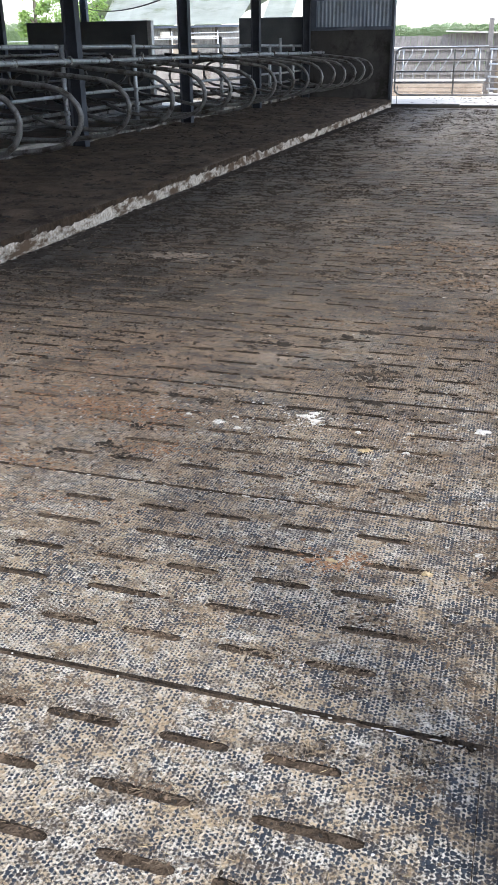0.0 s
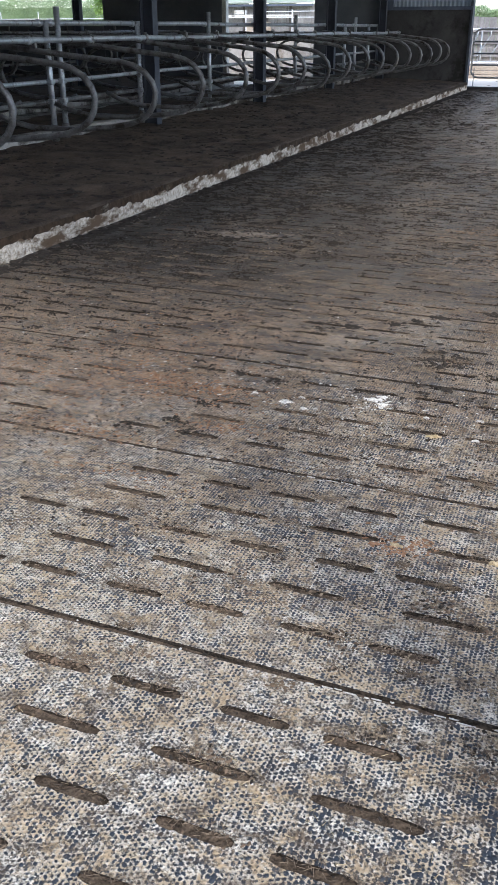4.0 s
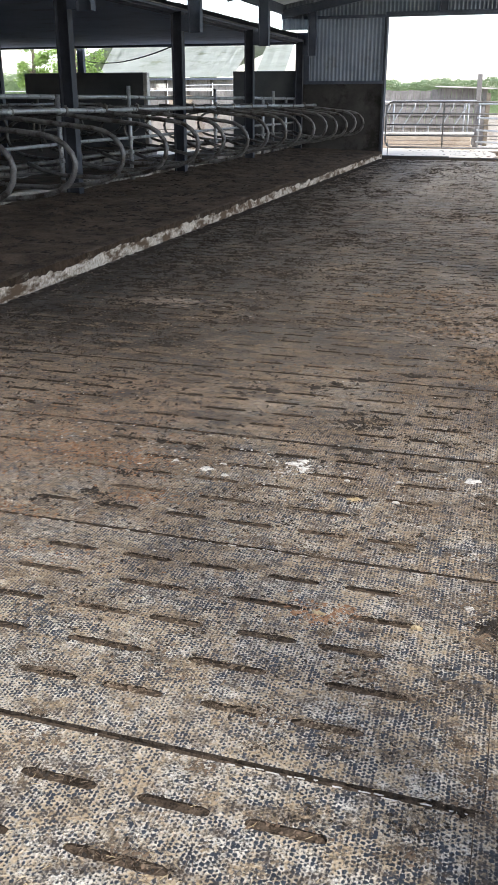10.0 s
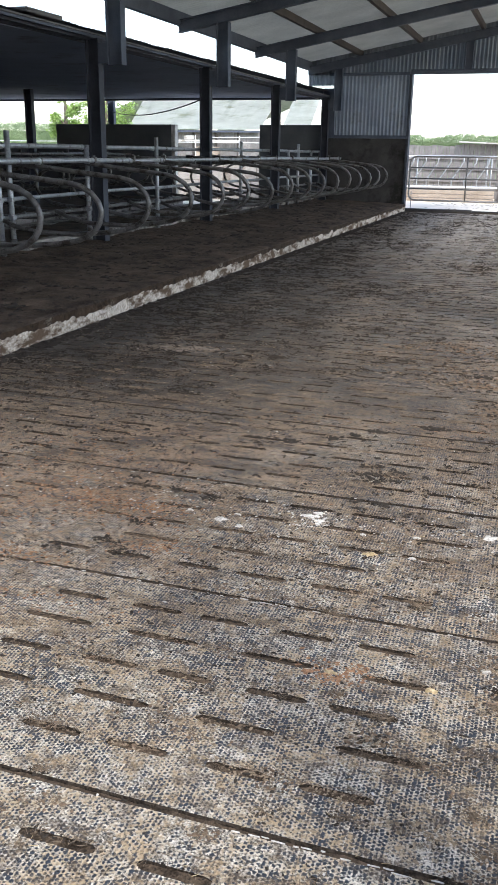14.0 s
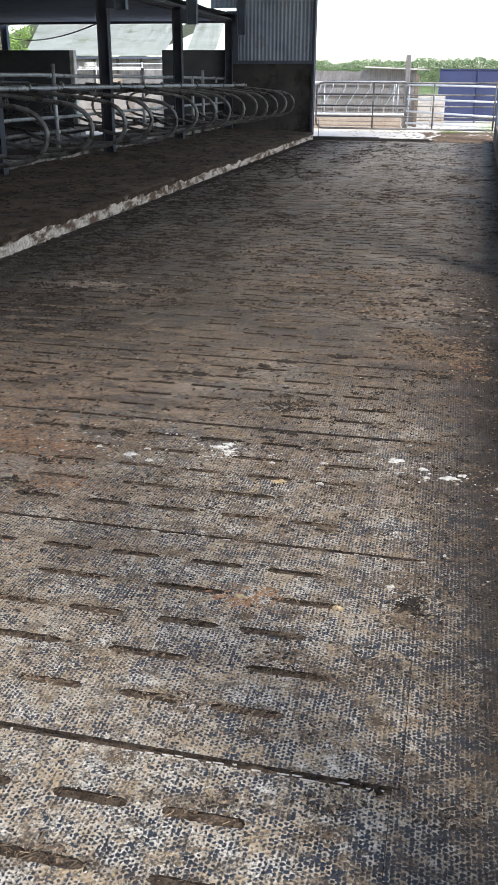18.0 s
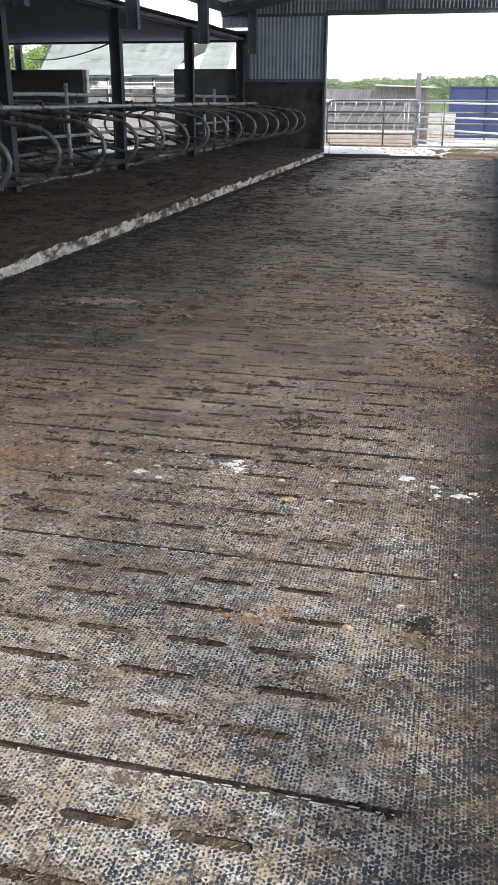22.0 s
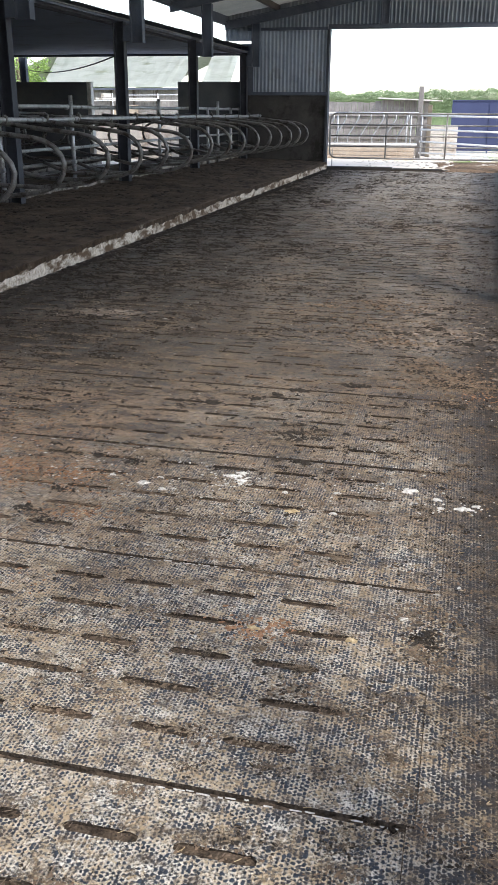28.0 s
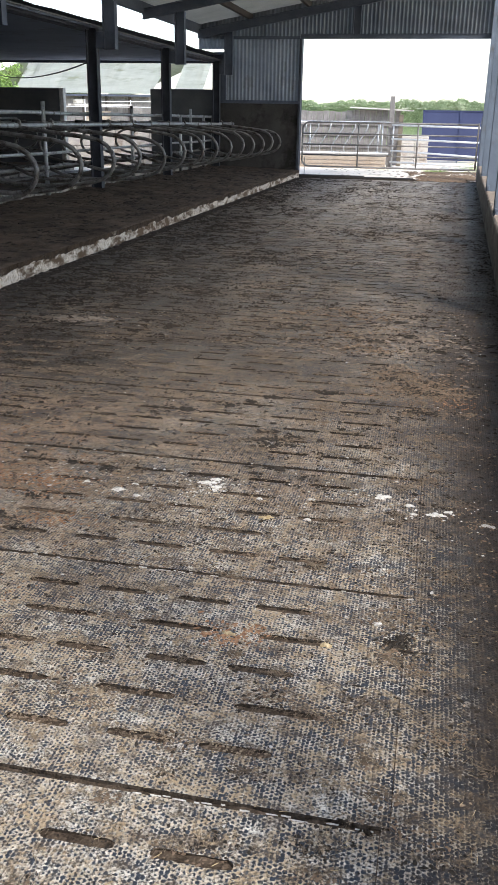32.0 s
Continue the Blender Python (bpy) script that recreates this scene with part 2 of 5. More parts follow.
MUCK_RED, WALL_SHADE_MUCK = (0.25, 0.137, 0.074), (0.070, 0.049, 0.033)
MUCK_SHEEN = (0.36, 0.315, 0.255)
DUST_TAN, TRODDEN, MUCK_WARM = (0.50, 0.385, 0.245), (0.095, 0.066, 0.043), (0.175, 0.112, 0.064)
STUD_TAN, STUD_TOP = (0.36, 0.265, 0.175), (0.040, 0.031, 0.026)
MUCK_AND_SHADE = (0.030, 0.0235, 0.0185)
RUBBER_DARK, RUBBER_PALE = (0.015, 0.0190, 0.0265), (0.041, 0.050, 0.064)
DUST_LOW, DUST_HIGH = (0.095, 0.081, 0.062), (0.75, 0.69, 0.585)
OCHRE, MUCK_LOW, MUCK_HIGH, MUCK_PALE = (0.42, 0.305, 0.18), (0.014, 0.010, 0.0065), (0.20, 0.14, 0.088), (0.25, 0.20, 0.148)


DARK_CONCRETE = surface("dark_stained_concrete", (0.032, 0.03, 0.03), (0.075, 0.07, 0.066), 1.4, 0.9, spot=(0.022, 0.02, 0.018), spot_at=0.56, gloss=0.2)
# lighter copy of the galvanised steel, with the yard's sunlight in its colour
SUNLIT_GALV = surface("sunlit_galvanised_steel", (0.50, 0.51, 0.52), (0.66, 0.67, 0.68), 8.0, 0.45, 0.3, 0.1)
# kept pale: daylight from beyond is put into the back floor and kerbs
CONCRETE = surface("concrete", (0.18, 0.165, 0.145), (0.38, 0.35, 0.31), 1.6, 0.9, spot=(0.05, 0.04, 0.03), spot_at=0.52, spot_scale=2.5, gloss=0.2)
# extra pale and warm: missing sunlight on the yard is put into the colour
YARD = surface("pale_yard_concrete", (0.78, 0.665, 0.53), (0.90, 0.80, 0.66), 0.8, 0.9, spot=(0.20, 0.15, 0.10), spot_at=0.64, spot_scale=0.7, gloss=0.1)
SOIL = surface("soil_and_grass", (0.10, 0.12, 0.04), (0.22, 0.20, 0.10), 0.3, 0.95, fine=8, gloss=0.1)
BED = surface("mucky_bed", (0.026, 0.0195, 0.0155), (0.122, 0.090, 0.066), 3.0, 0.95, bump=0.9, relief=0.025, spot=(0.13, 0.095, 0.062), spot_at=0.66, spot_scale=9, gloss=0.1)
WHITEWASH = surface("flaking_whitewash", (0.30, 0.225, 0.155), (0.82, 0.735, 0.62), 34.0, 0.9, bump=0.9, relief=0.015, spot=(0.12, 0.078, 0.048), spot_at=0.50, spot_scale=5.5, gloss=0.1, stretch=(1, 0.6, 1.6))
GALV = surface("galvanised_steel", (0.26, 0.27, 0.28), (0.45, 0.46, 0.47), 8.0, 0.45, 0.6, 0.15, spot=(0.09, 0.075, 0.06), spot_at=0.60, spot_scale=6)
DIRTY_TUBE = surface("dirty_steel_tube", (0.075, 0.071, 0.067), (0.19, 0.183, 0.175), 8.0, 0.45, 0.3, 0.2, spot=(0.035, 0.027, 0.02), spot_at=0.55, spot_scale=7)
# lifted and made bluer, with lens haze put into the steel's colour
DARK_STEEL = surface("dark_painted_steel", (0.055, 0.066, 0.092), (0.105, 0.12, 0.155), 3.0, 0.65, 0.1, 0.15)
GREY_STEEL = surface("grey_painted_steel", (0.078, 0.10, 0.132), (0.13, 0.16, 0.205), 2.0, 0.6, 0.1, 0.15, spot=(0.075, 0.072, 0.068), spot_at=0.60)
TIN = surface("corrugated_tin", (0.20, 0.215, 0.235), (0.33, 0.345, 0.365), 1.5, 0.55, 0.3, 0.1, spot=(0.22, 0.225, 0.225), spot_at=0.62)
ROOFING = surface("fibre_cement_roofing", (0.42, 0.41, 0.37), (0.58, 0.565, 0.51), 1.2, 0.9, gloss=0.2)
OLD_ROOF = surface("old_mossy_roofing", (0.10, 0.098, 0.098), (0.20, 0.195, 0.185), 2.0, 0.9, gloss=0.2)
TIMBER = surface("brown_purlin_timber", (0.05, 0.042, 0.037), (0.095, 0.08, 0.07), 3.0, 0.8)
# blue lens haze over the dark underside is put into this colour
LOW_CEILING = surface("hazy_blue_grey_lining", (0.27, 0.33, 0.45), (0.36, 0.43, 0.56), 0.7, 0.9, gloss=0.1, spot=(0.22, 0.26, 0.33), spot_at=0.6)
GATE_STEEL = surface("dull_gate_steel", (0.13, 0.125, 0.12), (0.26, 0.25, 0.24), 6.0, 0.55, 0.3, 0.15, spot=(0.12, 0.085, 0.06), spot_at=0.6, spot_scale=4)
KERB_TOP = surface("brown_kerb_lip", (0.02, 0.0135, 0.009), (0.075, 0.049, 0.031), 12.0, 0.95, bump=0.9, relief=0.012, gloss=0.1, spot=(0.28, 0.24, 0.19), spot_at=0.66, spot_scale=7, stretch=(1, 0.5, 1))
GRASS = surface("grass", (0.10, 0.17, 0.03), (0.26, 0.36, 0.09), 6.0, 0.8)
LOW_WALL = surface("muck_splashed_concrete", (0.12, 0.10, 0.085), (0.28, 0.25, 0.215), 2.5, 0.9, bump=0.6, relief=0.01, spot=(0.085, 0.065, 0.05), spot_at=0.56, spot_scale=3, gloss=0.2)
WALL_DIRT = surface("dusty_wall_dirt", (0.16, 0.125, 0.096), (0.32, 0.262, 0.21), 10.0, 0.95, bump=0.9, relief=0.008, gloss=0.1)
SLOT_FILL = surface("trodden_slot_muck", (0.028, 0.020, 0.014), (0.165, 0.12, 0.082), 30.0, 0.95, bump=1.0, relief=0.02, fine=200, gloss=0.1)
BLOCKS = surface("beige_concrete_blocks", (0.36, 0.33, 0.295), (0.54, 0.50, 0.455), 2.5, 0.9, gloss=0.1, spot=(0.26, 0.21, 0.17), spot_at=0.58)
RED_MUCK = surface("reddish_muck", (0.15, 0.078, 0.043), (0.38, 0.22, 0.125), 30.0, 0.95, gloss=0.1)
# dark post steel whose navy tint is lens haze put into the colour
POST_STEEL = surface("haze_navy_post_steel", (0.023, 0.0255, 0.034), (0.055, 0.059, 0.073), 3.0, 0.7, 0.0, 0.2, gloss=0.4)
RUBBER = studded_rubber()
MUCK = surface("dry_muck", (0.013, 0.0100, 0.0078), (0.074, 0.057, 0.042), 40.0, 0.95, bump=1.0, relief=0.02, fine=160, gloss=0.1)
WHITE_CHIP = surface("white_lime_and_droppings", (0.34, 0.32, 0.28), (0.70, 0.675, 0.62), 90.0, 0.9)
PANEL = surface("grey_concrete_panel", (0.075, 0.08, 0.085), (0.13, 0.135, 0.138), 1.4, 0.9, gloss=0.2)
PALE_FLAKE = surface("pale_dry_flakes", (0.17, 0.125, 0.08), (0.38, 0.30, 0.21), 40.0, 0.95, gloss=0.1)
FIBRE = surface("brown_fibres", (0.07, 0.050, 0.034), (0.24, 0.18, 0.12), 40.0, 0.9)
STRAW = surface("straw", (0.30, 0.22, 0.11), (0.55, 0.44, 0.26), 30.0, 0.8)
DARK_MUCK = surface("dark_muck", (0.018, 0.0150, 0.0122), (0.056, 0.0455, 0.036), 14.0, 0.9, bump=0.8, relief=0.006, gloss=0.15)
TAN_MUCK = surface("tan_muck", (0.10, 0.068, 0.045), (0.25, 0.178, 0.122), 14.0, 0.95, bump=0.8, relief=0.006, gloss=0.1)
RUST_BOARD = surface("brown_stained_boards", (0.27, 0.215, 0.165), (0.42, 0.35, 0.28), 2.0, 0.85, fine=20)
WHITE_PAINT = surface("white_block_paint", (0.50, 0.48, 0.44), (0.70, 0.68, 0.64), 1.5, 0.85, spot=(0.32, 0.29, 0.25), spot_at=0.56)
BARK = surface("bark", (0.10, 0.08, 0.06), (0.20, 0.17, 0.13), 6.0, 0.95)
CABLE = surface("black_cable", (0.02, 0.02, 0.02), (0.05, 0.05, 0.05), 8.0, 0.6)
FIELD = surface("field_crop", (0.20, 0.27, 0.08), (0.36, 0.42, 0.16), 0.8, 0.9, fine=20)
TREE_LEAF = surface("tree_leaf", (0.13, 0.22, 0.05), (0.31, 0.45, 0.12), 1.5, 0.6)
LEAF = surface("hedge_leaf", (0.125, 0.185, 0.085), (0.28, 0.36, 0.185), 1.5, 0.6)
BLUE = surface("blue_sheeting", (0.019, 0.027, 0.078), (0.031, 0.042, 0.105), 1.0, 0.7)
WEATHERED = surface("weathered_grey_boards", (0.14, 0.13, 0.125), (0.27, 0.255, 0.245), 2.0, 0.9, fine=25, spot=(0.12, 0.11, 0.10), spot_at=0.58, spot_scale=3, stretch=(6, 6, 0.6))
GREEN_ROOF = surface("pale_green_barn_roof", (0.47, 0.485, 0.415), (0.60, 0.61, 0.54), 0.6, 0.9, gloss=0.05, spot=(0.36, 0.38, 0.28), spot_at=0.6, spot_scale=0.5)


# ---- builders ----
def mesh(name, bm, material, smooth=False):
    data = bpy.data.meshes.new(name)
    bm.normal_update()
    bm.to_mesh(data)
    bm.free()
    data.materials.append(material)
    if smooth:
        for p in data.polygons:
            p.use_smooth = True
    return data


def part(name, bm, material, parent=None, label="", smooth=False):
    ob = new(name, mesh(name, bm, material, smooth))
    if parent:
        ob.parent = parent
    return tagged(ob, label) if label else ob


def thing(name, label, category, group="", kind="", at=(0, 0, 0)):
    ob = new(name)
    ob.location = at
    return tagged(ob, label, category, group, kind)


def block(x0, x1, y0, y1, z0, z1, bevel=0.0, bm=None):
    bm = bm or bmesh.new()
    made = bmesh.ops.create_cube(bm, size=1.0, matrix=Matrix.LocRotScale(((x0 + x1) / 2, (y0 + y1) / 2, (z0 + z1) / 2), None, (x1 - x0, y1 - y0, z1 - z0)))
    if bevel:
        edges = list({e for v in made["verts"] for e in v.link_edges})
        bmesh.ops.bevel(bm, geom=edges, offset=bevel, segments=1, affect="EDGES")
    return bm


def tube(points, radius, sides=10, bm=None):
    """A round bar along points, with closed ends."""
    bm = bm or bmesh.new()
    points = [Vector(p) for p in points]
    rings, side = [], None
    for i, p in enumerate(points):
        ahead = (points[min(i + 1, len(points) - 1)] - points[max(i - 1, 0)]).normalized()
        if side is None:
            side = ahead.orthogonal().normalized()
        side = (side - ahead * side.dot(ahead)).normalized()
        up = ahead.cross(side)
        rings.append([bm.verts.new(p + radius * (math.cos(a) * side + math.sin(a) * up)) for a in (math.tau * k / sides for k in range(sides))])
    for a, b in zip(rings, rings[1:]):
        for k in range(sides):
            bm.faces.new((a[k], a[(k + 1) % sides], b[(k + 1) % sides], b[k]))
    bm.faces.new(rings[0][::-1])
    bm.faces.new(rings[-1])
    return bm


def bar(points, width, depth, across, bm=None):
    """A rectangular bar along two points; across: the way of its width."""
    bm = bm or bmesh.new()
    a, b = Vector(points[0]), Vector(points[1])
    ahead = (b - a).normalized()
    s = Vector(across).normalized()
    u = ahead.cross(s)
    rings = [[bm.verts.new(p + s * width * i / 2 + u * depth * j / 2) for i, j in ((-1, -1), (1, -1), (1, 1), (-1, 1))] for p in (a, b)]
    for k in range(4):
        bm.faces.new((rings[0][k], rings[0][(k + 1) % 4], rings[1][(k + 1) % 4], rings[1][k]))
    bm.faces.new(rings[0][::-1])
    bm.faces.new(rings[1])
    return bm


def i_beam(a, b, across, depth, width, web=0.012, flange=0.016, bm=None):
    """An I-section from a to b; across: the way of its depth."""
    bm = bm or bmesh.new()
    s = Vector(across).normalized()
    n = (Vector(b) - Vector(a)).normalized().cross(s)
    for k in (-1, 1):
        off = s * k * (depth - flange) / 2
        bar((Vector(a) + off, Vector(b) + off), flange, width, across, bm)
    bar((a, b), depth - 2 * flange, web, across, bm)
    return bm


def corrugated(origin, along, up, length, height, pitch=0.1, deep=0.021, bm=None):
    """A sheet with waves that run up."""
    bm = bm or bmesh.new()
    o, s, u = Vector(origin), Vector(along).normalized(), Vector(up).normalized()
    n = s.cross(u)
    steps = int(length / pitch * 6)
    rows = []
    for k in range(steps + 1):
        d = length * k / steps
        w = deep / 2 * math.sin(math.tau * d / pitch)
        h = height(d) if callable(height) else height
        rows.append((bm.verts.new(o + s * d + n * w), bm.verts.new(o + s * d + u * h + n * w)))
    for (a, b), (c, d) in zip(rows, rows[1:]):
        bm.faces.new((a, c, d, b))
    bmesh.ops.solidify(bm, geom=list(bm.faces), thickness=0.003)
    return bm


def rough_sheet(x0, x1, y0, y1, z, dx, dy, high, freq):
    """A ground sheet with uneven height; z: a number or a function of x and y."""
    bm = bmesh.new()
    nx, ny = max(1, round((x1 - x0) / dx)), max(1, round((y1 - y0) / dy))
    grid = []
    for j in range(ny + 1):
        row = []
        for i in range(nx + 1):
            x, y = x0 + (x1 - x0) * i / nx, y0 + (y1 - y0) * j / ny
            base = z(x, y) if callable(z) else z
            row.append(bm.verts.new((x, y, base + high * noise.fractal((x * freq, y * freq, 0.3), 1.0, 2.0, 4))))
        grid.append(row)
    for a, b in zip(grid, grid[1:]):
        for i in range(nx):
            bm.faces.new((a[i], a[i + 1], b[i + 1], b[i]))
    return bm


def lump_shape(seed):
    """The points and faces of one small uneven lump of unit size, flat below."""
    rnd = random.Random(seed)
    verts, faces = [(0, 0, 0.55 + 0.2 * rnd.random())], []
    for ring, (r, z) in enumerate(((0.55, 0.45), (1.0, 0.0))):
        for k in range(7):
            a = math.tau * (k + 0.5 * ring) / 7 + rnd.uniform(-0.2, 0.2)
            q = r * rnd.uniform(0.7, 1.3)
            verts.append((q * math.cos(a), q * math.sin(a), z * rnd.uniform(0.5, 1.4) - (0.1 if ring else 0)))
    for k in range(7):
        n = (k + 1) % 7
        faces += [(0, 1 + k, 1 + n), (1 + k, 8 + k, 1 + n), (1 + n, 8 + k, 8 + n)]
    return np.array(verts), np.array(faces)


LUMPS = [lump_shape(s) for s in range(8)]


def scatter(name, places, material, label, category):
    """Many lumps in one object. places: x, y, z, size, flatness."""
    verts, faces, count = [], [], 0
    for x, y, z, size, flat in places:
        v, f = LUMPS[random.randrange(8)]
        a = random.uniform(0, math.tau)
        c, s = math.cos(a), math.sin(a)
        w = np.empty_like(v)
        long = random.uniform(0.6, 2.2)
        w[:, 0] = x + size * (c * v[:, 0] * long - s * v[:, 1])
        w[:, 1] = y + size * (s * v[:, 0] * long + c * v[:, 1])
        w[:, 2] = z + size * flat * v[:, 2]
        verts.append(w)
        faces.append(f + count)
        count += len(v)
    data = bpy.data.meshes.new(name)
    data.from_pydata(np.concatenate(verts).tolist(), [], np.concatenate(faces).tolist())
    data.materials.append(material)
    return tagged(new(name, data), label, category, kind="stuff")


def straws(name, places, material, label, category):
    verts, faces = [], []
    for x, y, z, length in places:
        a, lift = random.uniform(0, math.tau), random.uniform(-0.1, 0.25)
        d = Vector((math.cos(a), math.sin(a), lift)) * length / 2
        n = Vector((-math.sin(a), math.cos(a), 0)) * 0.0006
        p, k = Vector((x, y, z + abs(d.z) + 0.002)), len(verts)
        up = Vector((0, 0, 0.0012))
        verts += [p - d - n, p - d + n, p - d + up, p + d - n, p + d + n, p + d + up]
        faces += [(k, k + 1, k + 4, k + 3), (k + 1, k + 2, k + 5, k + 4), (k + 2, k, k + 3, k + 5), (k, k + 2, k + 1), (k + 3, k + 4, k + 5)]
    data = bpy.data.meshes.new(name)
    data.from_pydata([tuple(v) for v in verts], [], faces)
    data.materials.append(material)
    return tagged(new(name, data), label, category, kind="stuff")


# ---- the large structure ----
END_Y, BACK_Y = 24.5, 0.6
FRAMES = [24.3, 19.77, 15.5, 11.39, 7.12, 0.8]
KERB_X, WALL_X, SKEW = -3.76, 0.45, 0.0192


def roof_z(x):
    """The underside of the main roof."""
    return 3.63 + 0.178 * (x + 6.46)


def bed_z(x, y):
    """The bed rises a little from the kerb towards the heads."""
    return 0.165 + 0.03 * (KERB_X - x)


ground = part("ground", rough_sheet(-700, 700, -700, 700, -0.09, 35, 35, 0.0, 0.01), SOIL)
tagged(ground, "rough grass and bare soil round the farm buildings", "ground", kind="structure")
yard = part("yard", rough_sheet(-30, 1.6, END_Y, 41, -0.015, 0.35, 0.35, 0.03, 0.5), YARD)
tagged(yard, "pale dry concrete yard with muck on it", "yard", kind="structure")
side_yard = part("side_yard", rough_sheet(0.9, 40, -30, 41, -0.04, 0.9, 0.9, 0.06, 0.5), WALL_DIRT)
tagged(side_yard, "tan bare earth beside the shed", "ground", kind="structure")
floor = part("floor", rough_sheet(KERB_X, WALL_X + 0.5, 3.4, END_Y + 0.05, -0.014, 0.06, 0.05, 0.005, 9.0), MUCK)
tagged(floor, "passage floor of slotted rubber mats covered in muck", "floor", kind="structure")
floor_near = part("trodden_muck", rough_sheet(-2.3, WALL_X + 0.2, 0.4, 3.4, -0.0075, 0.014, 0.014, 0.0065, 22.0), SLOT_FILL, floor, "brown trodden muck under the mats")
floor_side = part("trodden_muck", rough_sheet(KERB_X, -2.3, 0.4, 3.4, -0.0085, 0.05, 0.03, 0.006, 12.0), MUCK, floor)
bed = part("cubicle_bed", rough_sheet(-6.35, KERB_X - 0.1, -6, END_Y, bed_z, 0.09, 0.12, 0.03, 3.0), BED)
tagged(bed, "raised cubicle bed covered with dark dry muck", "bed", kind="structure")


def kerb_mesh():
    bm = bmesh.new()
    rows = []
    n = 1100
    for k in range(n + 1):
        y = -6 + (END_Y + 6) * k / n
        w = [0.012 * noise.fractal((y * 3.0, q * 1.7, 0), 1.0, 2.0, 4) + 0.006 * noise.fractal((y * 19.0, q * 2.3, 4), 1.0, 2.0, 3) for q in range(5)]
        rows.append([bm.verts.new(p) for p in (
            (KERB_X + w[0] * 0.6, y, -0.1), (KERB_X + w[1] * 0.7, y, 0.108 + 3.0 * w[1]), (KERB_X - 0.004 + w[2], y, 0.165 + w[2]),
            (KERB_X - 0.04, y, 0.175 + w[3]), (KERB_X - 0.17, y, 0.178 + w[4]), (KERB_X - 0.17, y, -0.1))])
    for a, b in zip(rows, rows[1:]):
        for k in range(5):
            bm.faces.new((a[k], a[k + 1], b[k + 1], b[k])).material_index = 0 if k == 0 else 1 if k == 1 else 2
    return bm


kerb = part("kerb", kerb_mesh(), WHITEWASH)
kerb.data.materials.append(KERB_TOP)
kerb.data.materials.append(BED)
tagged(kerb, "concrete kerb with flaking whitewash and muck", "kerb", kind="structure")
low_wall = part("low_wall", block(WALL_X, WALL_X + 0.3, 7.2, END_Y, -0.1, 0.40, 0.012), LOW_WALL)
tagged(low_wall, "low concrete side wall with dirt on its top", "wall", kind="structure")
wall_dirt = part("wall_top_dirt", rough_sheet(WALL_X + 0.02, WALL_X + 0.28, 7.22, END_Y - 0.2, 0.408, 0.04, 0.04, 0.014, 7.0), WALL_DIRT, low_wall, "tan dirt lying on the wall")
near_wall = part("low_wall", block(WALL_X + 0.09, WALL_X + 0.3, -6, 7.198, -0.1, 0.40, 0.012), LOW_WALL)
tagged(near_wall, "low concrete side wall set back behind a footing", "wall", kind="structure")
near_dirt = part("wall_top_dirt", rough_sheet(WALL_X + 0.11, WALL_X + 0.28, -6, 7.18, 0.408, 0.04, 0.04, 0.014, 7.0), WALL_DIRT, near_wall, "tan dirt lying on the wall")
footing = part("footing", rough_sheet(WALL_X + 0.005, WALL_X + 0.10, -6, 6.99, 0.045, 0.02, 0.05, 0.012, 6.0), LOW_WALL, near_wall, "mucky concrete footing along the wall")
footing_face = part("footing_face", block(WALL_X + 0.004, WALL_X + 0.088, -6, 6.99, -0.1, 0.03), LOW_WALL, near_wall)
for ob in (low_wall, wall_dirt, near_wall, near_dirt, footing, footing_face):
    for v in ob.data.vertices:
        v.co.x += SKEW * v.co.y

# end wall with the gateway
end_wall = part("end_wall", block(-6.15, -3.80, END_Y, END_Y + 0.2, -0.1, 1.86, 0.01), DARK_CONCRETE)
tagged(end_wall, "dark stained concrete lower part of the gable wall", "wall", kind="structure")
ledge = part("ledge_rail", block(-6.0, -3.82, END_Y - 0.06, END_Y, 1.84, 1.92), DARK_STEEL)
tagged(ledge, "dark steel rail along the foot of the tin", "rail", kind="structure")
tin = part("tin_cladding", corrugated((-5.82, END_Y + 0.03, 1.88), (1, 0, 0), (0, 0, 1), 2.02, 1.58), TIN)
tagged(tin, "grey corrugated tin cladding on the gable wall", "cladding", kind="structure")
upper = part("gable_cladding", corrugated((-6.6, END_Y + 0.06, 3.42), (1, 0, 0), (0, 0, 1), 7.55, lambda d: roof_z(-6.6 + d) + 0.16 - 3.42), TIN)
tagged(upper, "grey corrugated tin cladding above the gateway", "cladding", kind="structure")
flap = part("gable_flap", corrugated((-6.6, END_Y + 0.1, 3.17), (1, 0, 0), (0, 0, 1), 0.72, 0.4), TIN)
tagged(flap, "short corrugated tin strip above the low roof", "cladding", kind="structure")
beyond = part("right_gable_cladding", corrugated((0.97, END_Y + 0.06, 3.82), (1, 0, 0), (0, 0, 1), 3.2, 1.3), TIN)
tagged(beyond, "grey corrugated tin cladding beyond the columns", "cladding", kind="structure")
lintel = part("lintel", i_beam((-3.84, END_Y - 0.02, 3.47), (0.95, END_Y - 0.02, 3.47), (0, 0, 1), 0.12, 0.08), DARK_STEEL)
tagged(lintel, "dark steel lintel over the gateway", "lintel", kind="structure")
jamb = part("jamb", block(-3.86, -3.795, END_Y - 0.05, END_Y + 0.24, -0.05, 3.42, 0.004), POST_STEEL)
tagged(jamb, "dark steel jamb of the gateway", "jamb", kind="structure")
corner = part("corner_post", block(-6.16, -5.825, END_Y + 0.0, END_Y + 0.16, 1.862, 3.1, 0.006), DARK_STEEL)
tagged(corner, "dark steel corner post between the tin and the low roof", "post", kind="structure")
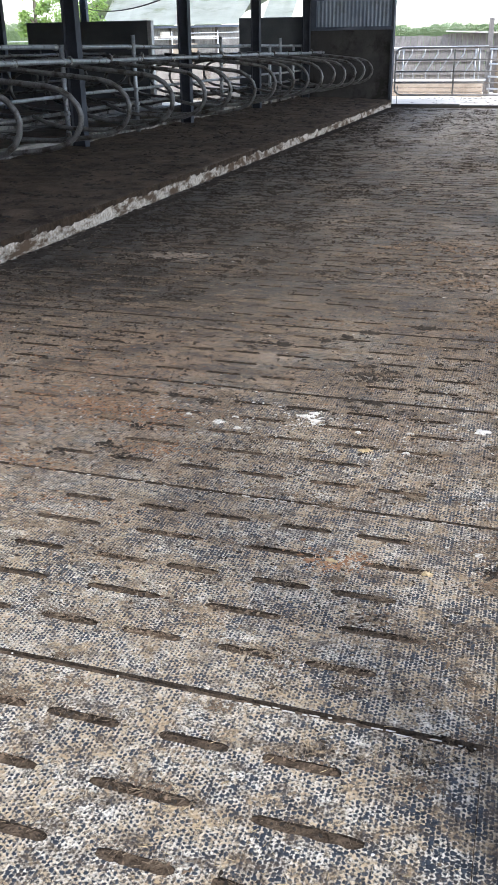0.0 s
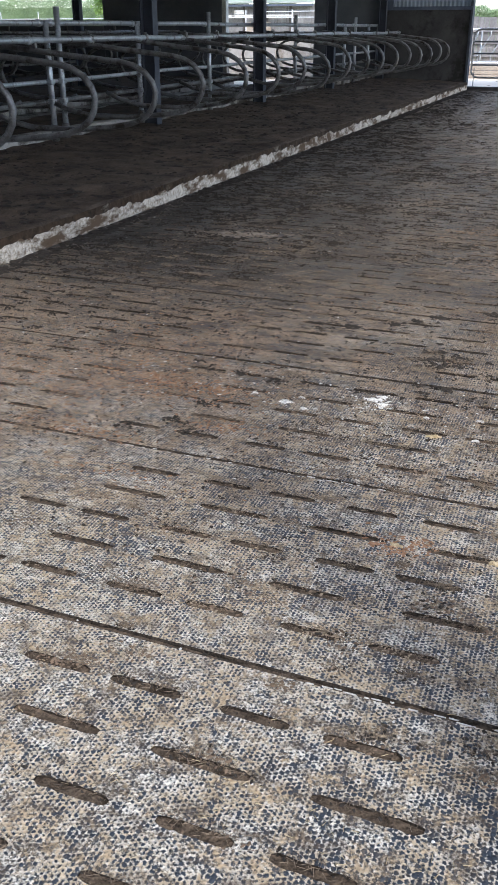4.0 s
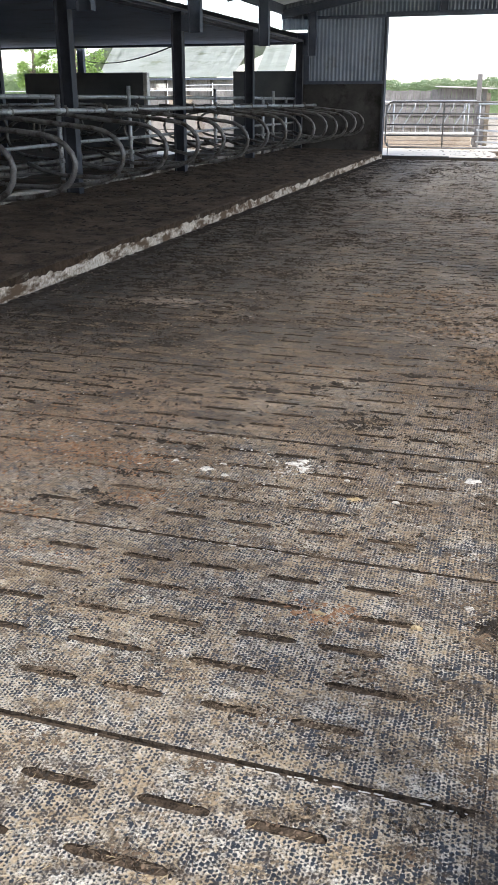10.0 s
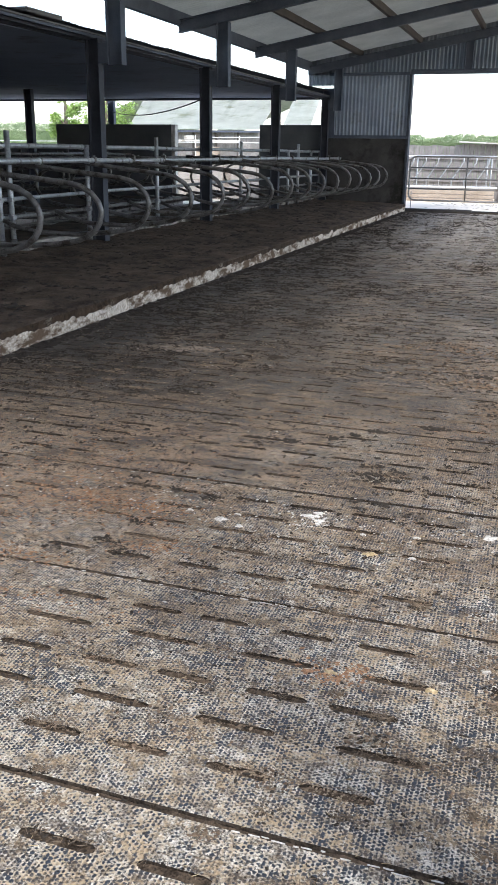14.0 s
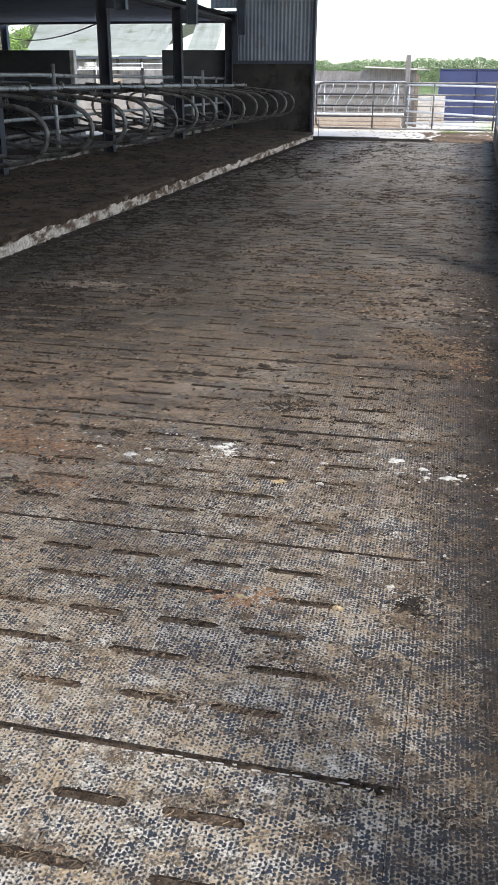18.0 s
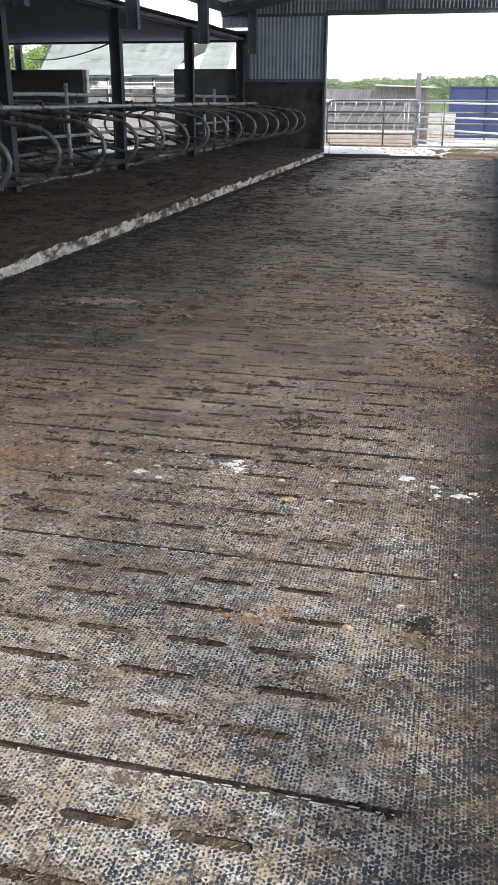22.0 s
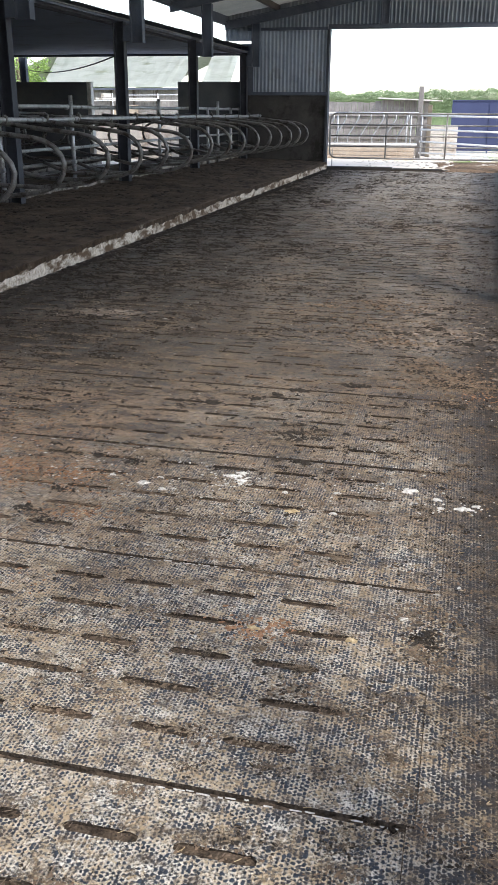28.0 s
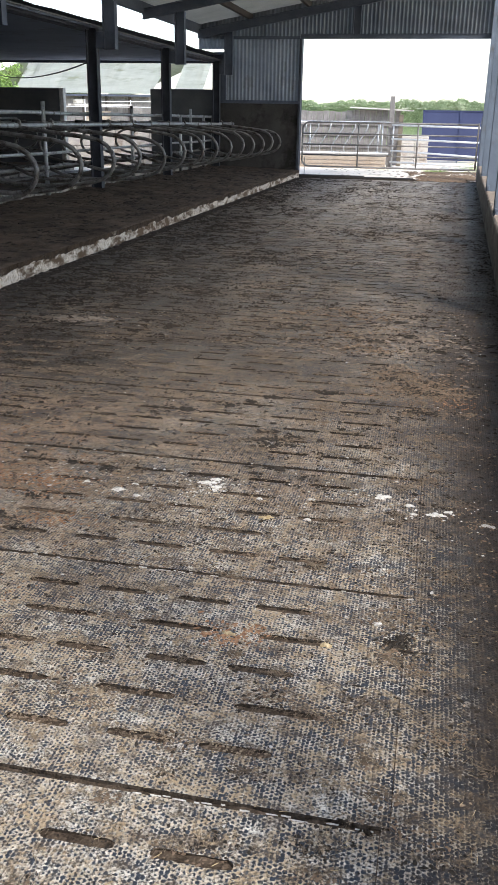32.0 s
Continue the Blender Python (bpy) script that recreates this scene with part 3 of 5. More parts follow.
side_rail = part("cladding_rail", bar(((-5.98, END_Y - 0.01, 3.44), (-3.85, END_Y - 0.01, 3.44)), 0.07, 0.05, (0, 0, 1)), DARK_STEEL)
tagged(side_rail, "dark steel rail across the tin", "rail", kind="structure")
mullion = part("gable_post", i_beam((-2.4, END_Y - 0.05, 3.52), (-2.4, END_Y - 0.05, roof_z(-2.4) - 0.1), (1, 0, 0), 0.2, 0.12), DARK_STEEL)
tagged(mullion, "short dark steel post over the gateway", "post", kind="structure")

# frames
for k, y in enumerate(FRAMES):
    f = thing("portal_frame", "dark steel roof frame with a sloping rafter", "roof frame", "roof frames", at=(0, y, 0))
    part("rafter", i_beam((-6.55, 0, roof_z(-6.55) - 0.1), (1.2, 0, roof_z(1.2) - 0.1), (-0.178, 0, 1), 0.2, 0.12), DARK_STEEL, f)
    part("stub_post", i_beam((-5.71, 0, 2.53), (-5.71, 0, roof_z(-5.71) - 0.2), (1, 0, 0), 0.22, 0.14), DARK_STEEL, f)
    part("lower_post", i_beam((-6.04, 0, 0.1), (-6.04, 0, 2.86), (1, 0, 0), 0.19, 0.14), POST_STEEL, f)
    part("bolted_plate", block(-5.95, -5.82, -0.07, 0.07, 2.55, 2.8), DARK_STEEL, f)
    c = thing("side_column", "blue-grey painted steel column on the low side wall", "column", "side columns", at=(SKEW * y, y, 0))
    part("shaft", i_beam((WALL_X + 0.088, 0, 0.395 if k != 4 else 0.0), (WALL_X + 0.088, 0, roof_z(0.8) - 0.19), (0, 1, 0), 0.2, 0.152), GREY_STEEL, c)
    part("base_plate", block(WALL_X + 0.008, WALL_X + 0.17, -0.105, 0.105, 0.398, 0.412), GREY_STEEL, c)
    bracket = part("gate_bracket", block(WALL_X + 0.02, WALL_X + 0.065, -0.12, -0.1, 0.41, 0.49, 0.004), GREY_STEEL, c)
    part("bolt", tube([(WALL_X + 0.042, -0.13, 0.46), (WALL_X + 0.042, -0.12, 0.46)], 0.012, 8), DARK_STEEL, bracket)


def roof_mesh():
    bm = bmesh.new()
    rows = []
    n = int((END_Y + 0.35 - BACK_Y) / 0.146 * 6)
    for k in range(n + 1):
        y = BACK_Y + (END_Y + 0.35 - BACK_Y) * k / n
        w = 0.02 * math.sin(math.tau * y / 0.146)
        rows.append([bm.verts.new((x, y, roof_z(x) + 0.165 + w)) for x in (-6.78, 1.4)])
    for a, b in zip(rows, rows[1:]):
        bm.faces.new((a[0], a[1], b[1], b[0]))
    bmesh.ops.solidify(bm, geom=list(bm.faces), thickness=0.008)
    return bm


roof = part("roof", roof_mesh(), ROOFING)
tagged(roof, "pale corrugated fibre-cement roof sheeting", "roof", kind="structure")
for x in (-5.17, -3.63, -2.1, -0.57, 0.96):
    p = part("purlin", block(x - 0.038, x + 0.038, BACK_Y, END_Y + 0.2, roof_z(x) + 0.004, roof_z(x) + 0.14), TIMBER)
    tagged(p, "brown timber purlin under the roof sheets", "purlin", "purlins")
eave = part("eave_beam", block(-6.6, -6.5, BACK_Y, END_Y + 0.2, 3.54, roof_z(-6.55) + 0.14), DARK_STEEL)
tagged(eave, "dark beam along the eaves", "beam", kind="structure")

# the old low roof over the far cubicles
def low_roof_mesh():
    bm = bmesh.new()
    rows = []
    n = int((END_Y - BACK_Y) / 0.16 * 4)
    for k in range(n + 1):
        y = BACK_Y + (END_Y - BACK_Y) * k / n
        w = 0.003 * math.sin(math.tau * y / 0.16) + 0.02 * noise.fractal((y * 0.7, 0, 0), 1.0, 2.0, 3)
        rows.append([bm.verts.new((x, y, 2.965 + 0.0055 * (y - 13) + w)) for x in (-5.95, -10.2, -14.5, -18.9)])
    for a, b in zip(rows, rows[1:]):
        for i in range(3):
            bm.faces.new((a[i], b[i], b[i + 1], a[i + 1]))
    bmesh.ops.solidify(bm, geom=list(bm.faces), thickness=0.03)
    return bm


lean = part("low_roof", low_roof_mesh(), OLD_ROOF)
tagged(lean, "old dark corrugated low roof over the far cubicles", "roof", kind="structure")
# a sheet added to close the underside, coloured with the haze
lining = part("low_ceiling", rough_sheet(-18.8, -6.34, BACK_Y, END_Y - 0.06, lambda x, y: 2.84 + 0.003 * (y - 13), 0.4, 0.4, 0.012, 0.8), LOW_CEILING)
bmesh_lining = bmesh.new()
bmesh_lining.from_mesh(lining.data)
bmesh.ops.solidify(bmesh_lining, geom=list(bmesh_lining.faces), thickness=-0.012)
bmesh_lining.to_mesh(lining.data)
bmesh_lining.free()
tagged(lining, "dark blue-grey underside of the low roof, lens haze put into its colour", "ceiling", kind="structure")
for x in (-6.12, -6.3):
    p = part("low_purlin", block(x - 0.03, x + 0.03, BACK_Y, END_Y - 0.06, 2.84, 2.925), DARK_STEEL)
    tagged(p, "dark purlin under the edge of the low roof", "purlin", "low purlins")
for y in FRAMES:
    far_x, far_y = (-12.65, END_Y + 0.3) if y > 24 else (-12.3, y)
    c = part("far_post", i_beam((far_x, far_y, -0.05), (far_x, far_y, 2.83), (1, 0, 0), 0.19, 0.14), DARK_STEEL)
    tagged(c, "dark steel post under the low roof", "post", "far posts")
fascia = part("fascia", block(-6.02, -5.985, BACK_Y, END_Y - 0.02, 2.86, 2.915), DARK_STEEL)
batten = part("edge_batten", block(-5.984, -5.965, BACK_Y, END_Y - 0.02, 2.895, 2.915), OLD_ROOF, fascia, "thin grey batten")
tagged(fascia, "dark weathered board along the edge of the low roof", "fascia", kind="structure")
end_beam = part("end_beam", block(-18.9, -6.15, END_Y - 0.05, END_Y + 0.06, 2.82, 3.06), DARK_STEEL)
tagged(end_beam, "dark beam across the end of the low roof", "beam", kind="structure")
cap = part("loose_sheet", block(-6.5, -5.93, 9.62, 10.42, 2.945, 3.0, 0.012), OLD_ROOF)
tagged(cap, "loose dark roof sheet lying on the low roof", "roof sheet")
for x0, x1, z1, n in ((-7.95, -6.15, 2.18, 1), (-14.37, -10.62, 2.18, 2), (-18.9, -14.38, 1.5, 3)):
    w = part("end_panel_%d" % n, block(x0, x1, END_Y, END_Y + 0.18, -0.1, z1, 0.01), PANEL)
    tagged(w, "grey concrete wall panel at the end of the far cubicles", "wall", kind="structure")
# daylight on the panel's end face, drawn as a white strip
panel_end = part("panel_edge", block(-10.618, -10.5, END_Y + 0.01, END_Y + 0.19, -0.1, 2.175), WHITE_PAINT)
tagged(panel_end, "end face of the concrete end panel, daylight put into its white colour", "post", kind="structure")
back_bed = part("back_bed", rough_sheet(-8.4, -6.34, -6, END_Y, 0.2, 0.2, 0.2, 0.03, 3.0), BED)
tagged(back_bed, "mucky bed of the back row of cubicles", "bed", kind="structure")
back_kerb = part("back_kerb", block(-8.5, -8.38, -6, END_Y, -0.1, 0.2, 0.01), CONCRETE)
tagged(back_kerb, "concrete kerb of the back row", "kerb", kind="structure")
back_floor = part("back_floor", rough_sheet(-10.4, -8.4, -6, END_Y + 0.05, -0.004, 0.4, 0.4, 0.02, 2.0), CONCRETE)
tagged(back_floor, "mucky concrete back passage floor", "floor", kind="structure")
far_bed = part("far_bed", rough_sheet(-18.9, -10.3, -6, END_Y, 0.17, 0.4, 0.3, 0.03, 2.0), BED)
tagged(far_bed, "mucky bed of the far row of cubicles", "bed", kind="structure")
far_kerb = part("far_kerb", block(-10.4, -10.28, -6, END_Y, -0.1, 0.2, 0.01), CONCRETE)
tagged(far_kerb, "concrete kerb of the far row", "kerb", kind="structure")
# added kerb, a pale strip in place of light reflected from the yard
pale_kerb = part("reflected_light_kerb", block(-6.42, -6.25, -6, END_Y, 0.1, 0.34, 0.015), CONCRETE)
tagged(pale_kerb, "added pale concrete kerb between the two rows of cubicles for reflected light", "kerb", kind="structure")

# added out of view: holds low sky light back from the passage
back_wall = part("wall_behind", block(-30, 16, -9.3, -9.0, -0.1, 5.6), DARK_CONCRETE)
tagged(back_wall, "plain unseen wall added behind to cut off low sky light", "wall", kind="structure")
# added out of view beside the low roof, to dim the beds
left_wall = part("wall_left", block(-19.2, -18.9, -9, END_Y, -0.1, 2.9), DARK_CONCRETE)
tagged(left_wall, "plain unseen wall added to keep side light off the beds", "wall", kind="structure")

# ---- cubicles ----
LOOPS = [24.2 - 1.153 * k for k in range(21)]
POSTS = [9.15, 9.39, 11.3, 13.62, 15.67, 17.8, 20.0, 22.2, 24.4, 21.3, 23.45, 6.9, 4.7, 2.5]


def loop_path(side=1):
    """One divider, seen from the side: down from the neck rail, round at the passage end and back to the heads."""
    pts = [(-6.2, 1.33), (-5.9, 1.305), (-5.54, 1.265), (-5.18, 1.225), (-4.83, 1.19), (-4.6, 1.165), (-4.47, 1.135), (-4.36, 1.075), (-4.285, 0.99), (-4.255, 0.90),
           (-4.275, 0.80), (-4.33, 0.715), (-4.42, 0.65), (-4.55, 0.605), (-4.75, 0.57), (-5.2, 0.53), (-5.7, 0.54), (-6.0, 0.60), (-6.2, 0.68)]
    return [(x if side > 0 else -12.56 - x, 0, z) for x, z in pts]


def divider(side, group, material, at):
    d = thing("cubicle_divider", "curved steel tube divider between cubicles, dirty at the bend", "cubicle divider", group, at=(0, at, 0))
    part("loop_tube", tube(loop_path(side), 0.028), material, d, smooth=True)
    x = -5.6 if side > 0 else -12.56 + 5.6
    clamp = part("clamp", block(x - 0.036, x + 0.036, -0.02, 0.02, 1.262, 1.362, 0.008), DIRTY_TUBE, d)
    part("clamp_bolt", tube([(x, -0.03, 1.372), (x, 0.03, 1.372)], 0.008, 6), DIRTY_TUBE, clamp)
    return d


first = divider(1, "front cubicle dividers", DIRTY_TUBE, LOOPS[0])
for y in LOOPS[1:]:
    copy_thing(first, pose(0, y, random.uniform(-0.012, 0.012), 0, random.uniform(-0.4, 0.4), random.uniform(-0.8, 0.8)))
back = divider(-1, "back cubicle dividers", DIRTY_TUBE, LOOPS[0] - 0.4)
for y in LOOPS[1:]:
    copy_thing(back, pose(0, y - 0.4, 0.0, 0, 0, random.uniform(-0.3, 0.3)))
third = divider(1, "far cubicle dividers", DIRTY_TUBE, LOOPS[0] - 0.2)
third.location.x = -6.3
for y in LOOPS[1:]:
    copy_thing(third, pose(-6.3, y - 0.2, 0.03, 0, 0, random.uniform(-0.8, 0.8)))
for k, y in enumerate(POSTS):
    tall = 1.66 if k in (1, 3, 5, 7) else 1.52
    p = thing("cubicle_post", "upright galvanised steel post in the cubicle row", "post", "cubicle posts", at=(-6.17, y, 0))
    part("upright", tube([(0, 0, 0.12), (0, 0, tall)], 0.034), GALV, p, smooth=True)
    part("foot", tube([(0, 0, 0.17), (0, 0, 0.42)], 0.043), DIRTY_TUBE, p, "thick sleeve at the foot", smooth=True)
    for z in (0.88, 0.67):
        part("clamp", block(-0.042, 0.042, -0.038, 0.038, z - 0.028, z + 0.028, 0.008), GALV, p)
for k in range(9):
    p = part("cubicle_post", tube([(0, 0, 0.1), (0, 0, 1.55)], 0.034), DIRTY_TUBE, smooth=True)
    p.location = (-12.53, 24.2 - 2.3 * k, 0)
    tagged(p, "upright dirty steel post in the far cubicle row", "post", "far cubicle posts")
for name, x, z, r, label in (
        ("neck_rail", -5.6, 1.325, 0.03, "long galvanised neck rail across the front cubicles"),
        ("top_rail", -6.2, 1.49, 0.03, "long galvanised rail along the tops of the posts"),
        ("head_rail", -6.22, 0.885, 0.025, "long galvanised rail between the heads of the cubicles"),
        ("low_rail", -6.22, 0.67, 0.025, "long dirty galvanised low rail between the cubicles"),
        ("far_head_rail", -12.49, 1.36, 0.03, "long dirty rail that holds the far cubicle dividers"),
        ("far_low_rail", -12.49, 0.71, 0.03, "long dirty low rail that holds the far cubicle dividers"),
        ("far_neck_rail", -11.9, 1.355, 0.03, "long dirty neck rail across the far cubicles"),
        ("back_neck_rail", -6.96, 1.33, 0.03, "long galvanised neck rail across the back cubicles")):
    pts = [(x + 0.012 * noise.noise((y * 0.5, z, 0)), y, z + 0.016 * noise.noise((y * 0.6, x, z))) for y in np.arange(BACK_Y, 24.38, 0.5)]
    rail = part(name, tube([*pts, (x, 24.42, z)], r), GALV if name in ("neck_rail", "top_rail", "head_rail") else DIRTY_TUBE, smooth=True)
    tagged(rail, label, "rail")
    if name in ("neck_rail", "top_rail"):
        for y in LOOPS if name == "neck_rail" else POSTS:
            if y > 3:
                part("collar", tube([(x, y - 0.13, z), (x, y - 0.07, z)], r + 0.009, 10), GALV, rail, smooth=True)

# ---- cable and cord ----
pts = [(-6.13 - 6.45 * t, 15.45 + 9.25 * t, 2.32 + 0.21 * t - 0.66 * t * (1 - t)) for t in (k / 14 for k in range(15))]
cable = part("cable", tube(pts, 0.012, 6), CABLE, smooth=True)
tagged(cable, "black cable sagging between two posts", "cable")

# ---- gate and yard ----
gate = thing("gate", "grey tubular steel gate across the gateway", "gate", at=(0, 25.0, 0))
gate_frame = [(0.88, 0, 1.40), (-3.6, 0, 1.40)] + [(-3.6 - 0.18 * math.sin(a), 0, 1.22 + 0.18 * math.cos(a)) for a in (radians(15 * k) for k in range(1, 7))]
gate_frame += [(-3.78 + 0.18 - 0.18 * math.cos(a), 0, 0.44 - 0.18 * math.sin(a)) for a in (radians(15 * k) for k in range(0, 7))] + [(0.88, 0, 0.26)]
part("gate_frame", tube(gate_frame, 0.024, 8), GATE_STEEL, gate, smooth=True)
for z in (1.11, 0.83, 0.56):
    part("gate_bar", tube([(-3.78, 0, z), (0.88, 0, z)], 0.019, 8), GATE_STEEL, gate, smooth=True)
for x in (-2.26, -0.68, 0.88):
    part("gate_upright", tube([(x, 0, 0.24), (x, 0, 1.44 if x > 0 else 1.40)], 0.022, 8), GATE_STEEL, gate, smooth=True)
part("hinge_strap", bar(((0.66, 0, 0.27), (1.0, -0.1, 0.06)), 0.03, 0.02, (0, 1, 0)), GATE_STEEL, gate)
part("drop_bolt", tube([(-3.70, -0.03, -0.03), (-3.70, -0.03, 0.5)], 0.012, 6), GATE_STEEL, gate)
hanging = part("gate_post", block(0.93, 1.06, 24.93, 25.06, -0.1, 1.6, 0.008), DARK_STEEL)
tagged(hanging, "dark steel post on which the gate hangs", "post")

barrier = thing("feed_barrier", "galvanised feed barrier with slanting bars", "feed barrier", at=(0, 30, 0))
for z in (1.38, 0.44):
    part("barrier_rail", tube([(-9.0, 0, z), (-1.72, 0, z + 0.02)], 0.035, 8), SUNLIT_GALV, barrier, smooth=True)
for k in range(17):
    x = -2.0 - 0.40 * k
    part("slanting_bar", tube([(x - 0.02, 0, 1.38), (x - 0.03, 0, 1.22), (x - 0.38, 0, 0.66), (x - 0.36, 0, 0.44)], 0.022, 8), GALV, barrier, smooth=True)
for x in (-1.95, -2.08, -4.3, -6.6):
    part("barrier_upright", tube([(x, 0.03, -0.05), (x, 0.03, 1.4)], 0.025, 8), GALV, barrier, smooth=True)
step = thing("barrier_kerb", "", "kerb")
for z0, z1 in ((-0.1, 0.10), (0.115, 0.225), (0.24, 0.36)):
    part("plank", block(-9.0, -1.8, 29.93 - 0.03 * (z0 < 0), 30.12, z0, z1, 0.012), RUST_BOARD, step)
tagged(step, "brown stained planks under the feed barrier", "kerb")
tall_post = part("yard_post", block(-1.77, -1.62, 30.05, 30.2, -0.1, 2.2, 0.012), WEATHERED)
tagged(tall_post, "tall weathered grey post in the yard", "post")
low_post = part("short_post", block(-1.50, -1.36, 31.0, 31.12, -0.1, 1.66, 0.012), BARK)
tagged(low_post, "short brown wooden post in the yard", "post")

fence = thing("board_fence", "weathered grey fence of upright boards across the yard", "fence", at=(0, 32.5, 0))
x = -9.6
while x < -1.55:
    w = random.uniform(0.17, 0.25)
    part("board", block(x, x + w - 0.012, random.uniform(-0.01, 0.01), 0.04, -0.08, (1.76 if x < -3.3 else 1.82) + random.uniform(-0.03, 0.03)), WEATHERED, fence)
    x += w
for z in (0.55, 0.95, 1.3):
    part("fence_rail", block(-9.6, -1.5, -0.07, -0.02, z, z + 0.09), WEATHERED, fence)
sheet = part("leaning_sheet", bar(((-3.25, 32.4, 1.88), (-1.1, 32.4, 1.80)), 0.04, 0.5, (0, 0, 1)), WHITE_PAINT)
tagged(sheet, "pale sheet lying along the top of the fence", "sheet")

second = thing("yard_gate", "galvanised tubular gate behind the gateway", "gate", at=(0, 30, 0))
for z0, z1 in ((1.34, 1.29), (0.92, 0.85), (0.56, 0.42), (0.21, 0.12)):
    part("gate_bar", tube([(-1.66, -0.05, z0), (2.6, -0.05, z1 - (z0 - z1) * 0.5)], 0.03, 8), SUNLIT_GALV, second, smooth=True)
for x in (-1.6, 2.55):
    part("gate_upright", tube([(x, -0.05, 0.0), (x, -0.05, 1.36)], 0.026, 8), GALV, second, smooth=True)
wall = thing("block_wall", "stack of pale concrete blocks in the yard", "blocks", at=(-1.42, 32.1, -0.05))
for j in range(4):
    for i in range(2):
        part("block", block(i * 0.46, i * 0.46 + 0.45, 0, 0.3, j * 0.26, j * 0.26 + 0.25, 0.012), BLOCKS, wall)
yard_wall = thing("yard_wall", "low wall of pale concrete blocks in the side yard", "wall", at=(-12.4, 27.2, 0))
for j in range(2):
    for i in range(4):
        part("block", block(i * 1.1 + 0.2 * j, i * 1.1 + 0.2 * j + 1.085, 0, 0.4, -0.05 + j * 0.62 + 0.01, -0.05 + (j + 1) * (0.62 if j == 0 else 0.575), 0.02), BLOCKS, yard_wall)
rubble = [(random.uniform(-1.5, 0.9), random.uniform(30.4, 32), -0.01, random.uniform(0.05, 0.16), 0.8) for k in range(60)]
scatter("rubble", rubble, WHITE_CHIP, "pale rubble lying in the yard", "rubble")

store = thing("blue_store", "dull blue flat-sided sheet store in the yard", "store", at=(0, 36, 0))
for k in range(2):
    x0 = -0.82 + 1.38 * k
    part("blue_panel", block(x0, x0 + 1.36, 0, 0.05, 0.1, 1.82, 0.01), BLUE, store)
    part("blue_post", block(x0 - 0.03, x0 + 0.02, -0.05, 0.1, -0.1, 1.84), BLUE, store)
part("top_rail", block(-0.86, 1.96, -0.03, 0.06, 1.82, 1.87), BLUE, store)
part("back_wall", block(-0.8, 1.94, 2.3, 2.4, -0.1, 1.8), BLUE, store)


def leaves(name, count, place, size, material, parent=None, label=""):
    """Many small folded leaves; place() gives a point."""
    verts, faces = [], []
    for k in range(count):
        p = Vector(place())
        a, b = random.uniform(0, math.tau), random.uniform(-0.9, 0.9)
        d = Vector((math.cos(a) * math.cos(b), math.sin(a) * math.cos(b), math.sin(b)))
        s = d.cross(Vector((random.uniform(-1, 1), random.uniform(-1, 1), random.uniform(0.1, 1)))).normalized()
        q = size * random.uniform(0.6, 1.4)
        n = len(verts)
        lift = d.cross(s) * q * 0.15
        verts += [p - d * q * 0.5, p + s * q * 0.3 + lift, p + d * q * 0.5, p - s * q * 0.3 + lift]
        faces += [(n, n + 1, n + 2), (n, n + 2, n + 3)]
    data = bpy.data.meshes.new(name)
    data.from_pydata([tuple(v) for v in verts], [], faces)
    data.materials.append(material)
    ob = new(name, data)
    if parent:
        ob.parent = parent
    return tagged(ob, label) if label else ob


def hedge_place(x0, x1, y0, y1, top):
    def place():
        x, y = random.uniform(x0, x1), random.uniform(y0, y1)
        h = top + 0.25 * noise.noise((x * 0.45, y * 0.3, 0)) + 0.2 * noise.fractal((x * 1.7, 2, 0), 1.0, 2.0, 3)
        return x, y, h * random.random() ** 0.3 + 0.04 * random.expovariate(2.0)
    return place


for x0, x1, y0, top, n in ((-22, 26, 58, 2.6, 95000), (-64, -24, 56, 3.2, 60000)):
    h = thing("hedge", "long uneven green hedge behind the yard", "hedge", "hedges")
    part("inner_growth", block(x0, x1, y0 + 0.9, y0 + 1.8, -0.1, top * 0.84), LEAF, h)
    leaves("foliage", n, hedge_place(x0, x1, y0, y0 + 2.4, top), 0.10, LEAF, h)
field = part("field", rough_sheet(-90, -26, 62, 110, lambda x, y: 0.3 + (y - 62) * 0.065, 3, 3, 0.3, 0.1), FIELD)
tagged(field, "pale green field rising behind the hedge", "field", kind="structure")


def tree(x, y, high, crown, label):
    t = thing("tree", label, "tree", "trees", at=(x, y, -0.1))
    bm = tube([(0, 0, 0), (0.05, 0, high * 0.3), (-0.05, 0.1, high * 0.55), (0.1, 0, high * 0.9)], 0.16, 8)
    for v in bm.verts:
        k = 1.25 - v.co.z / high
        v.co.x, v.co.y = v.co.x * k, v.co.y * k
    part("trunk", bm, BARK, t)
    tips = []
    for k in range(16):
        a, z0 = math.tau * k / 7.3, high * random.uniform(0.35, 0.8)
        d = Vector((math.cos(a), math.sin(a), random.uniform(0.25, 0.8))) * crown * random.uniform(0.5, 0.9)
        part("limb", tube([(0, 0, z0), tuple(Vector((0, 0, z0)) + d * 0.5 + Vector((0, 0, 0.1))), tuple(Vector((0, 0, z0)) + d)], 0.035, 5), BARK, t)
        tips.append(Vector((0, 0, z0)) + d)

    def place():
        c = random.choice(tips)
        return c + Vector((random.gauss(0, 1), random.gauss(0, 1), random.gauss(0, 0.7))) * crown * 0.17
    leaves("crown", 3400, place, 0.13, TREE_LEAF, t)


tree(-25.2, 44, 4.9, 0.9, "small leafy green tree beyond the low roof")
tree(-22.8, 44, 5.4, 1.35, "small leafy green tree beside the far barn")

